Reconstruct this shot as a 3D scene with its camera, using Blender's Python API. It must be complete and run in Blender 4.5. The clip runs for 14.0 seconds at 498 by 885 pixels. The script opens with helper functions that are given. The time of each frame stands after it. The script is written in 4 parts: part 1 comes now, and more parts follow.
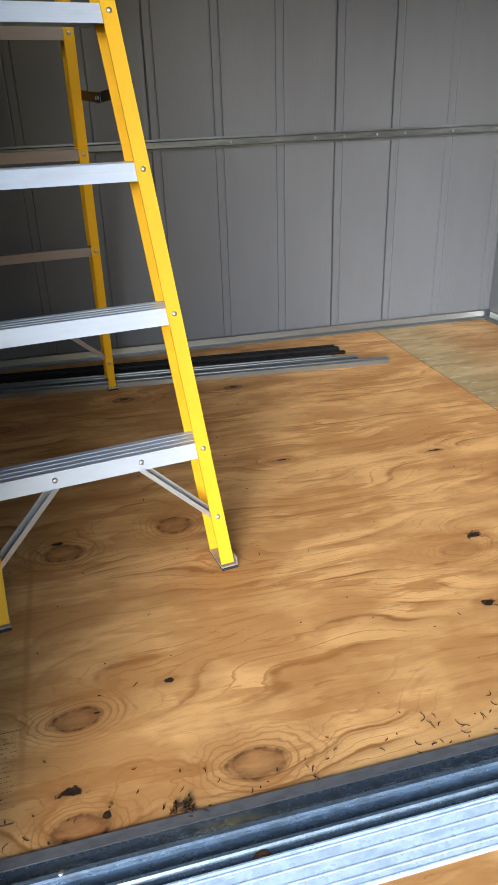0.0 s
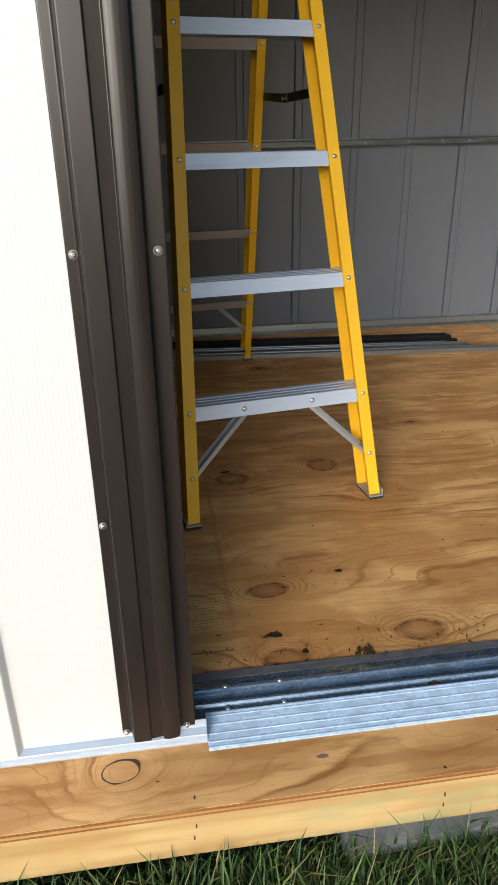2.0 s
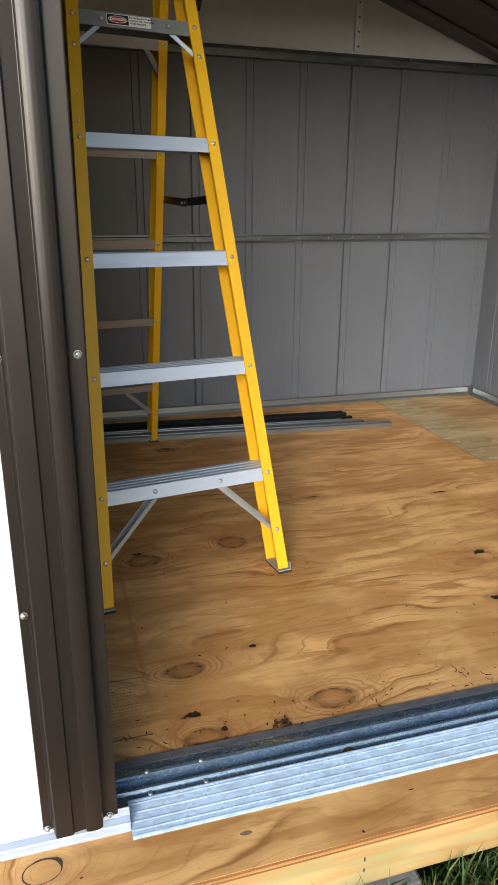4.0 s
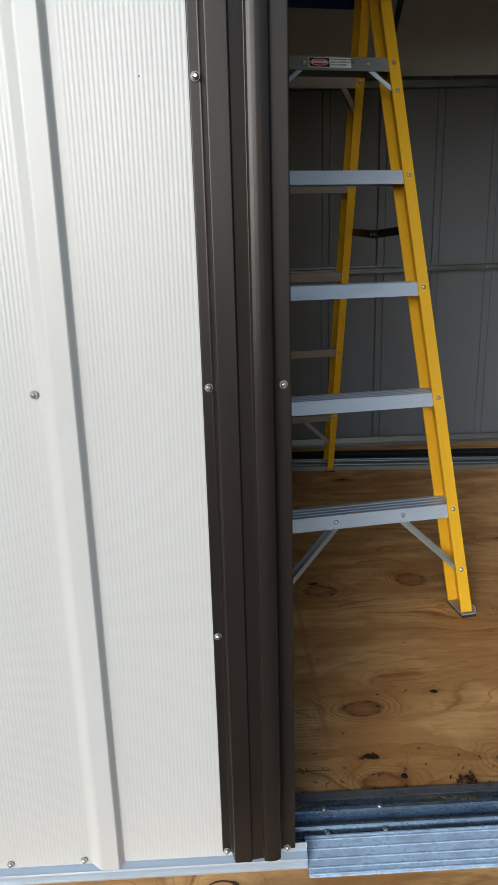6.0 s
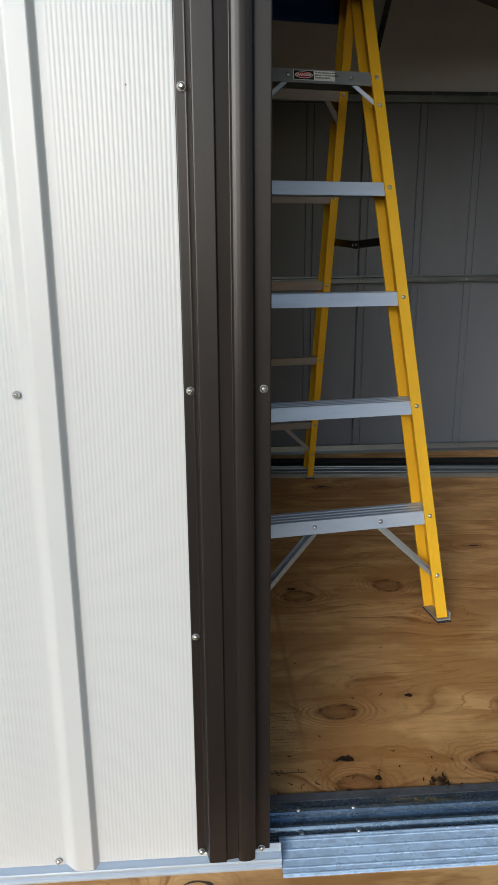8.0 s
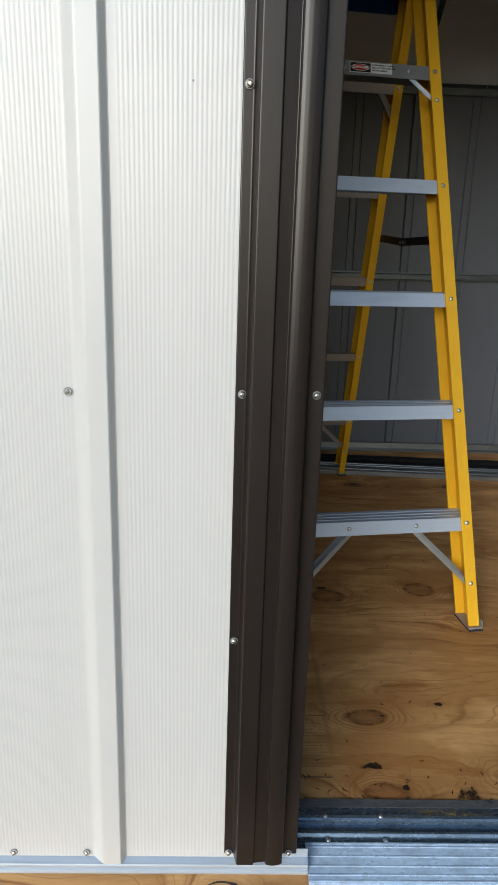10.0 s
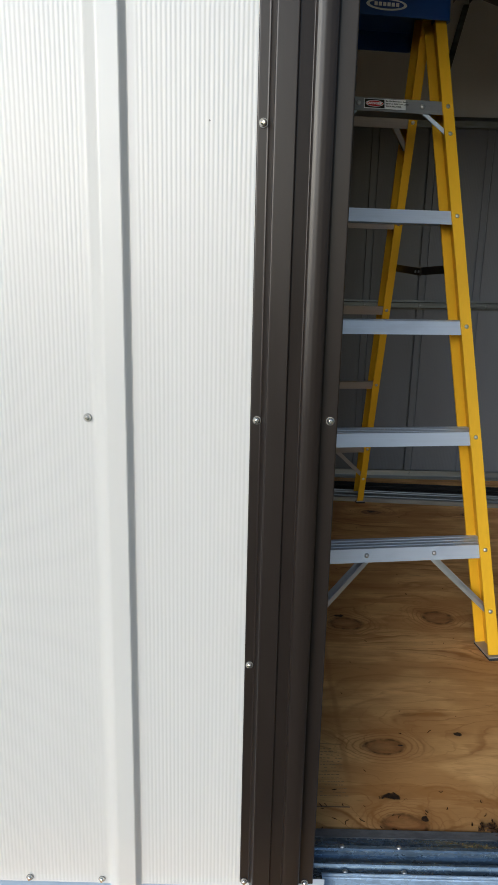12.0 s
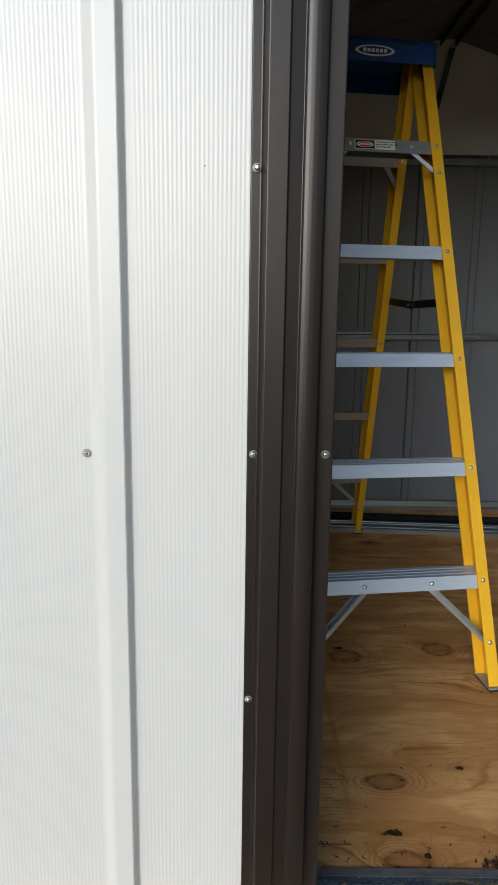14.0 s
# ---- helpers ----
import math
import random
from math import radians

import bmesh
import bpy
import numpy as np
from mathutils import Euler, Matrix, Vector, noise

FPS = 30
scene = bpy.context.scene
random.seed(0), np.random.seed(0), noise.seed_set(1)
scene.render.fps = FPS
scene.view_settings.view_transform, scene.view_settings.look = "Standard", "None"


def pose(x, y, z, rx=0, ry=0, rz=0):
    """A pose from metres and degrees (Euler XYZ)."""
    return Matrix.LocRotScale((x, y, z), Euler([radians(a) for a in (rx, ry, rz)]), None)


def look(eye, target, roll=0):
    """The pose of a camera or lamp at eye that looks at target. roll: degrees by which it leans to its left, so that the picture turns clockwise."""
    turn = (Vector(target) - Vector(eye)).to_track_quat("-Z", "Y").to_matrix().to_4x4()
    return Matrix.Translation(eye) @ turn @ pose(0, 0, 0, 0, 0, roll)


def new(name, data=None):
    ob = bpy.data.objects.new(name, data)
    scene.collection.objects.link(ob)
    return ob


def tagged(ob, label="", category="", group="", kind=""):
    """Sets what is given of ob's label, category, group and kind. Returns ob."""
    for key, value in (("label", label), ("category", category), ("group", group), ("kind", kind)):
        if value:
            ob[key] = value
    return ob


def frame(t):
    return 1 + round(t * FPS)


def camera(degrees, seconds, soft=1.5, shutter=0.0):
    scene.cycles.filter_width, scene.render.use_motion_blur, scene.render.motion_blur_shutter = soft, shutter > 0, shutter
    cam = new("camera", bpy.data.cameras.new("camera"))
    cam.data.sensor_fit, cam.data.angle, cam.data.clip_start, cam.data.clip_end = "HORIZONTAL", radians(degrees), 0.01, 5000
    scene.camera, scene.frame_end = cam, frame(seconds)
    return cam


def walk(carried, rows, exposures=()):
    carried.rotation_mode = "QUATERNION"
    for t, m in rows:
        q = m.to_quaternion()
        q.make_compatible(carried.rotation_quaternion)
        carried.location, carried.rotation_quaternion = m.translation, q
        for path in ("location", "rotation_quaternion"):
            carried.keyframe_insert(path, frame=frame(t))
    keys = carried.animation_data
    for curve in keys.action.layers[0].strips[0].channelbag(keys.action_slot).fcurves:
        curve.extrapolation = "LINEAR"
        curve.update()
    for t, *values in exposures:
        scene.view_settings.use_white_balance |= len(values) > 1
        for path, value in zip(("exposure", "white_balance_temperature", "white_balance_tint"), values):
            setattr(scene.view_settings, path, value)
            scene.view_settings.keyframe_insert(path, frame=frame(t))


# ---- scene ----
cam = camera(39.8, 14.0)
PATH = [
    (0, (0.299, -0.564, 0.958), (0.728, 1.189, 0.098), -1.9),
    (0.5, (0.253, -0.665, 0.954), (0.64, 1.089, 0.074), 0.3),
    (1, (0.218, -0.769, 0.957), (0.314, 1.01, 0.048), -3.6),
    (1.5, (0.101, -0.813, 0.934), (0.264, 1.029, 0.173), -3.2),
    (2, (-0.013, -0.848, 0.933), (0.241, 0.951, 0.098), -0.7),
    (2.5, (-0.026, -0.894, 0.939), (0.425, 0.891, 0.158), -0.6),
    (2.7, (-0.022, -0.904, 0.943), (0.485, 0.869, 0.17), -0.6),
    (4.8, (-0.049, -0.909, 0.982), (0.453, 0.942, 0.414), 1.5),
    (5, (-0.051, -0.906, 0.976), (0.368, 0.954, 0.371), 0.5),
    (5.5, (-0.068, -0.903, 0.976), (0.145, 1.014, 0.449), -1.4),
    (6, (-0.082, -0.897, 0.975), (-0.009, 1.026, 0.431), -1.5),
    (6.5, (-0.073, -0.896, 0.97), (0.061, 1.008, 0.373), -1.3),
    (7, (-0.081, -0.889, 0.971), (0.035, 1.008, 0.349), 0.5),
    (7.5, (-0.079, -0.898, 0.973), (0.059, 1.011, 0.395), 0.0),
    (8, (-0.081, -0.915, 0.973), (0.047, 1.011, 0.45), -0.3),
    (8.5, (-0.079, -0.917, 0.963), (0.028, 0.995, 0.384), -1.2),
    (8.7, (-0.091, -0.909, 0.968), (-0.029, 0.992, 0.348), -0.2),
    (10.8, (-0.115, -0.892, 0.994), (-0.058, 1.049, 0.512), 2.5),
    (11, (-0.114, -0.896, 0.994), (-0.076, 1.048, 0.526), 2.2),
    (11.5, (-0.11, -0.902, 0.992), (-0.104, 1.041, 0.52), 1.2),
    (12, (-0.107, -0.912, 0.993), (-0.111, 1.029, 0.512), 1.3),
    (12.5, (-0.106, -0.915, 0.993), (-0.091, 1.019, 0.483), 1.1),
    (13, (-0.11, -0.911, 0.988), (-0.09, 1.014, 0.445), 1.2),
    (13.5, (-0.108, -0.92, 0.995), (-0.059, 1.028, 0.546), 1.6),
    (14, (-0.106, -0.925, 1.0), (-0.104, 1.036, 0.607), 0.8),
]
EXPOSURES = [(0.0, 1.16, 5480, 9.0), (0.5, 1.18, 5550, 9.0), (1.0, 0.87, 5650, 9.0), (1.5, 0.90, 5600, 9.0), (2.0, 0.50, 5600, 9.0), (2.5, 0.24, 5640, 9.0), (2.7, 0.20, 5640, 9.0),
             (4.8, 1.10, 5650, 8), (5.1, 1.12, 5650, 8), (5.5, 0.42, 5550, 8), (6.0, -0.14, 5300, 7), (7.0, -0.20, 5270, 7), (8.0, -0.10, 5300, 7), (8.7, 0.0, 5350, 7), (10.8, -0.10, 5300, 6.5), (14.0, -0.06, 5300, 6.5)]
walk(cam, [(t, look(eye, target, roll)) for t, eye, target, roll in PATH], EXPOSURES)

# ---- world and light: an overcast sky, brighter from the front left ----
SUN_FROM = Vector((-0.46, -0.885, 0.255)).normalized()
world = bpy.data.worlds.new("sky")
world.use_nodes = True
scene.world = world
wn = world.node_tree.nodes
sky = wn.new("ShaderNodeTexSky")
sky.sky_type = "NISHITA"
sky.sun_disc = False
sky.sun_elevation = math.asin(SUN_FROM.z)
sky.sun_rotation = math.atan2(SUN_FROM.x, SUN_FROM.y)
sky.air_density, sky.dust_density, sky.ozone_density = 1.2, 4.0, 1.0
wn["Background"].inputs["Strength"].default_value = 0.15
world.node_tree.links.new(sky.outputs[0], wn["Background"].inputs[0])
sun_data = bpy.data.lights.new("sun", "SUN")
sun_data.energy, sun_data.angle, sun_data.color = 2.66, radians(43), (1.0, 0.99, 0.97)
sun_ob = new("sun", sun_data)
sun_ob.matrix_world = look(SUN_FROM * 20, (0, 0, 0))


# ---- materials ----
class Mat:
    """A small builder for node materials."""

    def __init__(self, name, rough=0.5, metal=0.0, spec=0.5):
        self.m = bpy.data.materials.new(name)
        self.m.use_nodes = True
        self.t = self.m.node_tree
        self.b = self.t.nodes["Principled BSDF"]
        self.b.inputs["Roughness"].default_value = rough
        self.b.inputs["Metallic"].default_value = metal
        self.b.inputs["Specular IOR Level"].default_value = spec

    def put(self, socket, value):
        if isinstance(value, bpy.types.NodeSocket):
            self.t.links.new(value, socket)
        elif value is not None:
            socket.default_value = value

    def node(self, kind, **values):
        n = self.t.nodes.new(kind)
        for key, value in values.items():
            self.put(n.inputs[key.replace("_", " ")], value)
        return n

    def math(self, op, a, b=None, c=None, clamp=False):
        n = self.t.nodes.new("ShaderNodeMath")
        n.operation, n.use_clamp = op, clamp
        for socket, value in zip(n.inputs, (a, b, c)):
            self.put(socket, value)
        return n.outputs[0]

    def place(self, scale=(1, 1, 1), local=False, offset=(0, 0, 0)):
        """World position, or the object's own, scaled axis by axis."""
        if local:
            source = self.t.nodes.new("ShaderNodeTexCoord").outputs["Object"]
        else:
            source = self.t.nodes.new("ShaderNodeNewGeometry").outputs["Position"]
        n = self.node("ShaderNodeMapping", Vector=source)
        n.inputs["Scale"].default_value = scale
        n.inputs["Location"].default_value = offset
        return n.outputs[0]

    def noise(self, vector, scale, detail=4.0, rough=0.55):
        n = self.node("ShaderNodeTexNoise", Vector=vector, Scale=scale, Detail=detail, Roughness=rough)
        return n.outputs["Fac"]

    def ramp(self, fac, *stops):
        n = self.node("ShaderNodeValToRGB", Fac=fac)
        r = n.color_ramp
        while len(r.elements) < len(stops):
            r.elements.new(0.5)
        for e, (at, colour) in zip(r.elements, stops):
            e.position = at
            e.color = (*colour, 1) if isinstance(colour, tuple) else (colour, colour, colour, 1)
        return n.outputs["Color"]

    def smooth(self, x, lo, hi):
        n = self.t.nodes.new("ShaderNodeMapRange")
        n.interpolation_type = "SMOOTHSTEP"
        for socket, value in zip(n.inputs, (x, lo, hi, 0.0, 1.0)):
            self.put(socket, value)
        return n.outputs[0]

    def mix(self, fac, a, b, kind="MIX"):
        n = self.t.nodes.new("ShaderNodeMix")
        n.data_type, n.blend_type = "RGBA", kind
        self.put(n.inputs[0], fac)
        for socket, value in ((n.inputs[6], a), (n.inputs[7], b)):
            self.put(socket, (*value, 1) if isinstance(value, tuple) else value)
        return n.outputs[2]

    def colour(self, value):
        self.put(self.b.inputs["Base Color"], (*value, 1) if isinstance(value, tuple) else value)
        return self

    def rough(self, value):
        self.put(self.b.inputs["Roughness"], value)
        return self

    def bump(self, height, strength=0.3, distance=0.002):
        n = self.node("ShaderNodeBump", Height=height, Strength=strength, Distance=distance)
        self.put(self.b.inputs["Normal"], n.outputs[0])
        return self


def plain(name, colour, rough=0.5, metal=0.0, spread=0.12, scale=40.0, bump=0.1, stretch=(1, 1, 1), local=False):
    """A surface of one colour with faint mottling at two scales."""
    m = Mat(name, rough, metal)
    v = m.place(stretch, local)
    fine, broad = m.noise(v, scale), m.noise(v, scale * 0.13, 2.0)
    both = m.math("ADD", m.math("MULTIPLY", fine, 0.5), m.math("MULTIPLY", broad, 0.5))
    dark = tuple(c * (1 - spread) for c in colour)
    light = tuple(min(1.0, c * (1 + spread)) for c in colour)
    m.colour(m.ramp(both, (0.3, dark), (0.7, light)))
    m.rough(m.math("MULTIPLY_ADD", fine, 0.16, rough - 0.08))
    m.bump(fine, bump, 0.0015)
    return m.m


# knots of the plywood: x, y, half length along x, half width along y, darkness
KNOTS = [
    (0.486, 0.204, 0.060, 0.036, 0.85), (0.198, 0.380, 0.052, 0.030, 0.9), (0.199, 0.163, 0.050, 0.030, 0.95),
    (0.468, 0.966, 0.055, 0.045, 0.8), (0.184, 0.919, 0.055, 0.042, 0.85), (0.420, 1.898, 0.046, 0.028, 1.0),
    (0.842, 1.892, 0.042, 0.026, 1.0), (1.111, 0.652, 0.055, 0.032, 0.25), (0.840, 1.234, 0.035, 0.016, 0.4),
    (-0.02, 1.75, 0.060, 0.035, 0.8), (1.312, 1.153, 0.030, 0.013, 0.4), (-0.113, -0.048, 0.045, 0.032, 0.10),
]
# open holes and bark: x, y, half length, half width
HOLES = [
    (0.185, 0.234, 0.021, 0.0075), (0.372, 0.428, 0.009, 0.0050), (1.176, 0.700, 0.021, 0.012), (1.063, 0.460, 0.016, 0.010), (0.846, 1.897, 0.020, 0.010), (0.424, 1.902, 0.020, 0.010),
    (0.843, 1.238, 0.017, 0.005), (1.318, 1.156, 0.022, 0.005), (0.170, 0.965, 0.016, 0.007), (0.238, 0.178, 0.008, 0.008), (0.235, 0.386, 0.007, 0.003),
]


def plywood(name, base, knots, holes, rows=15.0, seam=None):
    """Rotary-cut softwood face, grain along x: contour lines of a field that swells and crowds round each knot."""
    m = Mat(name, 0.62, 0.0, 0.35)
    v = m.place()
    xyz = m.node("ShaderNodeSeparateXYZ", Vector=v)
    x, y = xyz.outputs[0], xyz.outputs[1]
    wander = m.noise(m.place((0.75, 1.45, 1)), 2.1, 2.0, 0.45)
    ripple = m.noise(m.place((2.4, 9.0, 1)), 2.6, 2.0, 0.5)
    fray = m.noise(m.place((5.0, 46.0, 1), offset=(2, 2, 0)), 3.0, 3.0, 0.55)
    field = m.math("MULTIPLY_ADD", wander, 0.46, y)
    loose = m.math("MULTIPLY_ADD", fray, 0.0065, m.math("MULTIPLY", ripple, 0.020))
    shape = m.math("MULTIPLY_ADD", m.noise(v, 13.0, 3.0, 0.5), 1.3, 0.35)
    ring_jitter = m.math("MULTIPLY", m.noise(m.place((1, 1.7, 1), offset=(3, 3, 3)), 9.0, 3.0), 7.5)
    heart = halo = rings = crack = None
    top = lambda a, b: b if a is None else m.math("MAXIMUM", a, b)
    for kx, ky, a, b, dark in knots:
        dx = m.math("MULTIPLY", m.math("SUBTRACT", x, kx), 1 / a)
        dy = m.math("MULTIPLY", m.math("SUBTRACT", y, ky), 1 / b)
        d2 = m.math("MULTIPLY", m.math("MULTIPLY_ADD", dx, dx, m.math("MULTIPLY", dy, dy)), shape)
        far = m.math("SQRT", d2)
        field = m.math("MULTIPLY_ADD", m.math("EXPONENT", m.math("MULTIPLY", d2, -0.24)), 0.15, field)
        # the knot's own wood: brown, deepest towards its rim, paler in the middle
        inside = m.math("SUBTRACT", 1.0, m.smooth(far, 0.62, 0.98))
        depth = m.math("MULTIPLY_ADD", m.smooth(far, 0.20, 0.78), 0.50, 0.50)
        heart = top(heart, m.math("MULTIPLY", m.math("MULTIPLY", inside, depth), dark))
        # year rings pressed together round it
        wave = m.math("POWER", m.math("MULTIPLY_ADD", m.math("SINE", m.math("MULTIPLY_ADD", far, 24.0, ring_jitter)), 0.5, 0.5), 4.5)
        reach = m.math("MULTIPLY", m.smooth(far, 0.45, 0.8), m.math("SUBTRACT", 1.0, m.smooth(far, 1.15, 2.5)))
        rings = top(rings, m.math("MULTIPLY", m.math("MULTIPLY", wave, reach), 0.12 + 0.74 * dark))
        halo = top(halo, m.math("MULTIPLY", m.math("EXPONENT", m.math("MULTIPLY", d2, -0.30)), dark))
        # a broken dark seam along part of the rim
        edge = m.math("MULTIPLY", m.smooth(far, 0.66, 0.80), m.math("SUBTRACT", 1.0, m.smooth(far, 0.82, 0.98)))
        crack = top(crack, m.math("MULTIPLY", edge, dark))
    if halo:
        loose = m.math("MULTIPLY", loose, m.math("MULTIPLY_ADD", halo, -0.8, 1.0, True))
    field = m.math("ADD", field, loose)
    phase = m.math("FRACT", m.math("MULTIPLY", field, rows))
    late = m.math("MULTIPLY", m.smooth(phase, 0.30, 0.80), m.math("SUBTRACT", 1.0, m.smooth(phase, 0.80, 1.0)))
    crisp = m.math("MULTIPLY", m.smooth(phase, 0.74, 0.84), m.math("SUBTRACT", 1.0, m.smooth(phase, 0.85, 0.97)))
    second = m.math("FRACT", m.math("MULTIPLY_ADD", field, rows * 2.3, 0.37))
    hair = m.math("MULTIPLY", m.smooth(second, 0.84, 0.95), m.math("SUBTRACT", 1.0, m.smooth(second, 0.95, 0.99)))
    some = m.smooth(m.noise(m.place((1.5, 4.6, 1), offset=(5, 8, 0)), 2.2, 3.0), 0.40, 0.62)
    where = m.smooth(m.noise(m.place((1.1, 2.4, 1), offset=(3, 1, 0)), 2.6, 3.0), 0.38, 0.64)
    grain = m.noise(m.place((4.0, 170.0, 20.0)), 6.0, 4.0)
    pores = m.smooth(m.noise(m.place((14.0, 210.0, 1), offset=(6, 6, 0)), 2.0, 2.0), 0.62, 0.76)
    cloud = m.noise(m.place((1.2, 3.2, 1), offset=(7, 2, 0)), 2.4, 4.0, 0.55)
    pale, tan, brown, deep, stain = (tuple(c * k for c, k in zip(base, t)) for t in ((1.26, 1.29, 1.36), (1.0, 0.99, 0.98), (0.52, 0.405, 0.31), (0.20, 0.150, 0.12), (0.60, 0.455, 0.31)))
    c = m.mix(m.smooth(cloud, 0.32, 0.66), pale, tan)
    line = m.math("MULTIPLY_ADD", m.math("MULTIPLY", crisp, some), 0.66, m.math("MULTIPLY", late, m.math("MULTIPLY_ADD", some, 0.34, 0.14)))
    amount = m.math("MULTIPLY", line, m.math("MULTIPLY_ADD", where, 0.75, 0.40), None, True)
    c = m.mix(amount, c, brown)
    c = m.mix(m.math("MULTIPLY", hair, m.math("MULTIPLY_ADD", where, 0.50, 0.14)), c, brown)
    if rings:
        c = m.mix(m.math("MULTIPLY", rings, m.math("MULTIPLY_ADD", fray, 1.0, 0.35, True)), c, tuple(k * 0.8 for k in brown))
    c = m.mix(m.math("MULTIPLY", m.smooth(grain, 0.46, 0.72), 0.26), c, brown)
    c = m.mix(m.math("MULTIPLY", pores, 0.26), c, deep)
    # handling stains: broad, soft, and smaller ones with a firm edge along the grain
    blot = m.smooth(m.noise(m.place((1.3, 2.4, 1), offset=(1, 9, 0)), 2.6, 4.0, 0.55), 0.43, 0.60)
    c = m.mix(m.math("MULTIPLY", blot, 0.55), c, stain)
    patch = m.smooth(m.noise(m.place((1.1, 6.4, 1), offset=(12, 4, 0)), 3.0, 4.0, 0.55), 0.53, 0.575)
    c = m.mix(m.math("MULTIPLY", patch, m.math("MULTIPLY_ADD", where, 0.42, 0.24)), c, stain)
    streak = m.smooth(m.noise(m.place((0.9, 15.0, 1), offset=(2, 14, 0)), 3.0, 4.0, 0.6), 0.55, 0.68)
    c = m.mix(m.math("MULTIPLY", streak, m.math("MULTIPLY_ADD", blot, 0.26, 0.14)), c, brown)
    smear = m.smooth(m.noise(m.place((2.4, 7.5, 1), offset=(4, 5, 0)), 4.4, 5.0, 0.66), 0.60, 0.72)
    c = m.mix(m.math("MULTIPLY", smear, 0.34), c, deep)
    dab = m.smooth(m.noise(m.place((7.0, 16.0, 1), offset=(3, 11, 0)), 3.2, 4.0, 0.6), 0.66, 0.74)
    c = m.mix(m.math("MULTIPLY", dab, 0.38), c, tuple(k * 0.7 for k in brown))
    torn = m.smooth(m.noise(m.place((9.0, 60.0, 1), offset=(9, 2, 0)), 2.2, 3.0, 0.6), 0.70, 0.78)
    c = m.mix(m.math("MULTIPLY", torn, 0.35), c, pale)
    if heart:
        c = m.mix(m.math("MULTIPLY", halo, 0.34), c, tuple(k * t for k, t in zip(brown, (1.05, 1.05, 1.10))))
        wood = m.mix(m.smooth(m.noise(m.place((1, 2.0, 1)), 30.0, 4.0, 0.6), 0.36, 0.64), tuple(k * t for k, t in zip(brown, (0.40, 0.37, 0.41))), tuple(k * t for k, t in zip(brown, (0.95, 0.87, 1.0))))
        c = m.mix(m.math("MULTIPLY", heart, 0.92), c, wood)
        c = m.mix(m.math("MULTIPLY", crack, m.math("MULTIPLY_ADD", m.noise(v, 38.0, 3.0), 4.2, -1.45, True)), c, tuple(k * 0.6 for k in deep))
        # a rubbed strip where the stamped end begins
        strip = m.math("SUBTRACT", 1.0, m.smooth(m.math("ABSOLUTE", m.math("ADD", m.math("MULTIPLY_ADD", m.noise(v, 9.0, 2.0), 0.012, x), -0.114)), 0.002, 0.010))
        span = m.math("MULTIPLY", m.smooth(y, 0.22, 0.34), m.math("SUBTRACT", 1.0, m.smooth(y, 0.85, 1.05)))
        c = m.mix(m.math("MULTIPLY", m.math("MULTIPLY", strip, span), 0.35), c, brown)
    black = around = None
    for kx, ky, a, b in holes:
        dx = m.math("MULTIPLY", m.math("SUBTRACT", x, kx), 1 / a)
        dy = m.math("MULTIPLY", m.math("SUBTRACT", y, ky), 1 / b)
        plain_d2 = m.math("MULTIPLY_ADD", dx, dx, m.math("MULTIPLY", dy, dy))
        d2 = m.math("MULTIPLY", plain_d2, m.math("MAXIMUM", m.math("MULTIPLY_ADD", m.noise(v, 55.0, 4.0), 4.6, -1.2), 0.25))
        black = top(black, m.math("SUBTRACT", 1.0, m.smooth(d2, 0.55, 1.25)))
        around = top(around, m.math("EXPONENT", m.math("MULTIPLY", plain_d2, -0.22)))
    if black:
        c = m.mix(m.math("MULTIPLY", around, m.math("MULTIPLY_ADD", m.noise(m.place((2, 5, 1)), 16.0, 4.0), 2.0, -0.55, True)), c, tuple(k * 0.75 for k in brown))
        c = m.mix(m.math("MULTIPLY", black, m.math("MULTIPLY_ADD", m.noise(v, 120.0, 2.0), 0.5, 0.72, True)), c, (0.016, 0.009, 0.006))
    if seam:
        near = m.math("SUBTRACT", 1.0, m.smooth(m.math("MULTIPLY_ADD", m.noise(m.place((3, 6, 1)), 4.0, 4.0), 0.10, x), seam + 0.12, seam + 0.42))
        c = m.mix(m.math("MULTIPLY", near, 0.42), c, (0.36, 0.36, 0.20))
        scuff = m.smooth(m.noise(m.place((3.0, 9.0, 1), offset=(1, 4, 0)), 3.0, 5.0, 0.65), 0.54, 0.66)
        c = m.mix(m.math("MULTIPLY", m.math("MULTIPLY", scuff, near), 0.55), c, (0.62, 0.58, 0.44))
        damp = m.smooth(m.noise(m.place((2.0, 5.0, 1), offset=(6, 1, 0)), 4.0, 5.0, 0.65), 0.52, 0.68)
        c = m.mix(m.math("MULTIPLY", damp, m.math("MULTIPLY_ADD", near, 0.40, 0.12)), c, (0.13, 0.125, 0.055))
    specks = m.smooth(m.noise(m.place((60, 110, 1)), 2.0, 2.0), 0.77, 0.81)
    c = m.mix(m.math("MULTIPLY", specks, 0.6), c, deep)
    m.colour(c)
    m.rough(m.math("MULTIPLY_ADD", cloud, 0.25, 0.48))
    height = m.math("MULTIPLY_ADD", grain, 0.5, m.math("MULTIPLY", amount, -0.5))
    if black:
        height = m.math("MULTIPLY_ADD", black, -2.5, height)
    m.bump(height, 0.22, 0.0012)
    return m.m


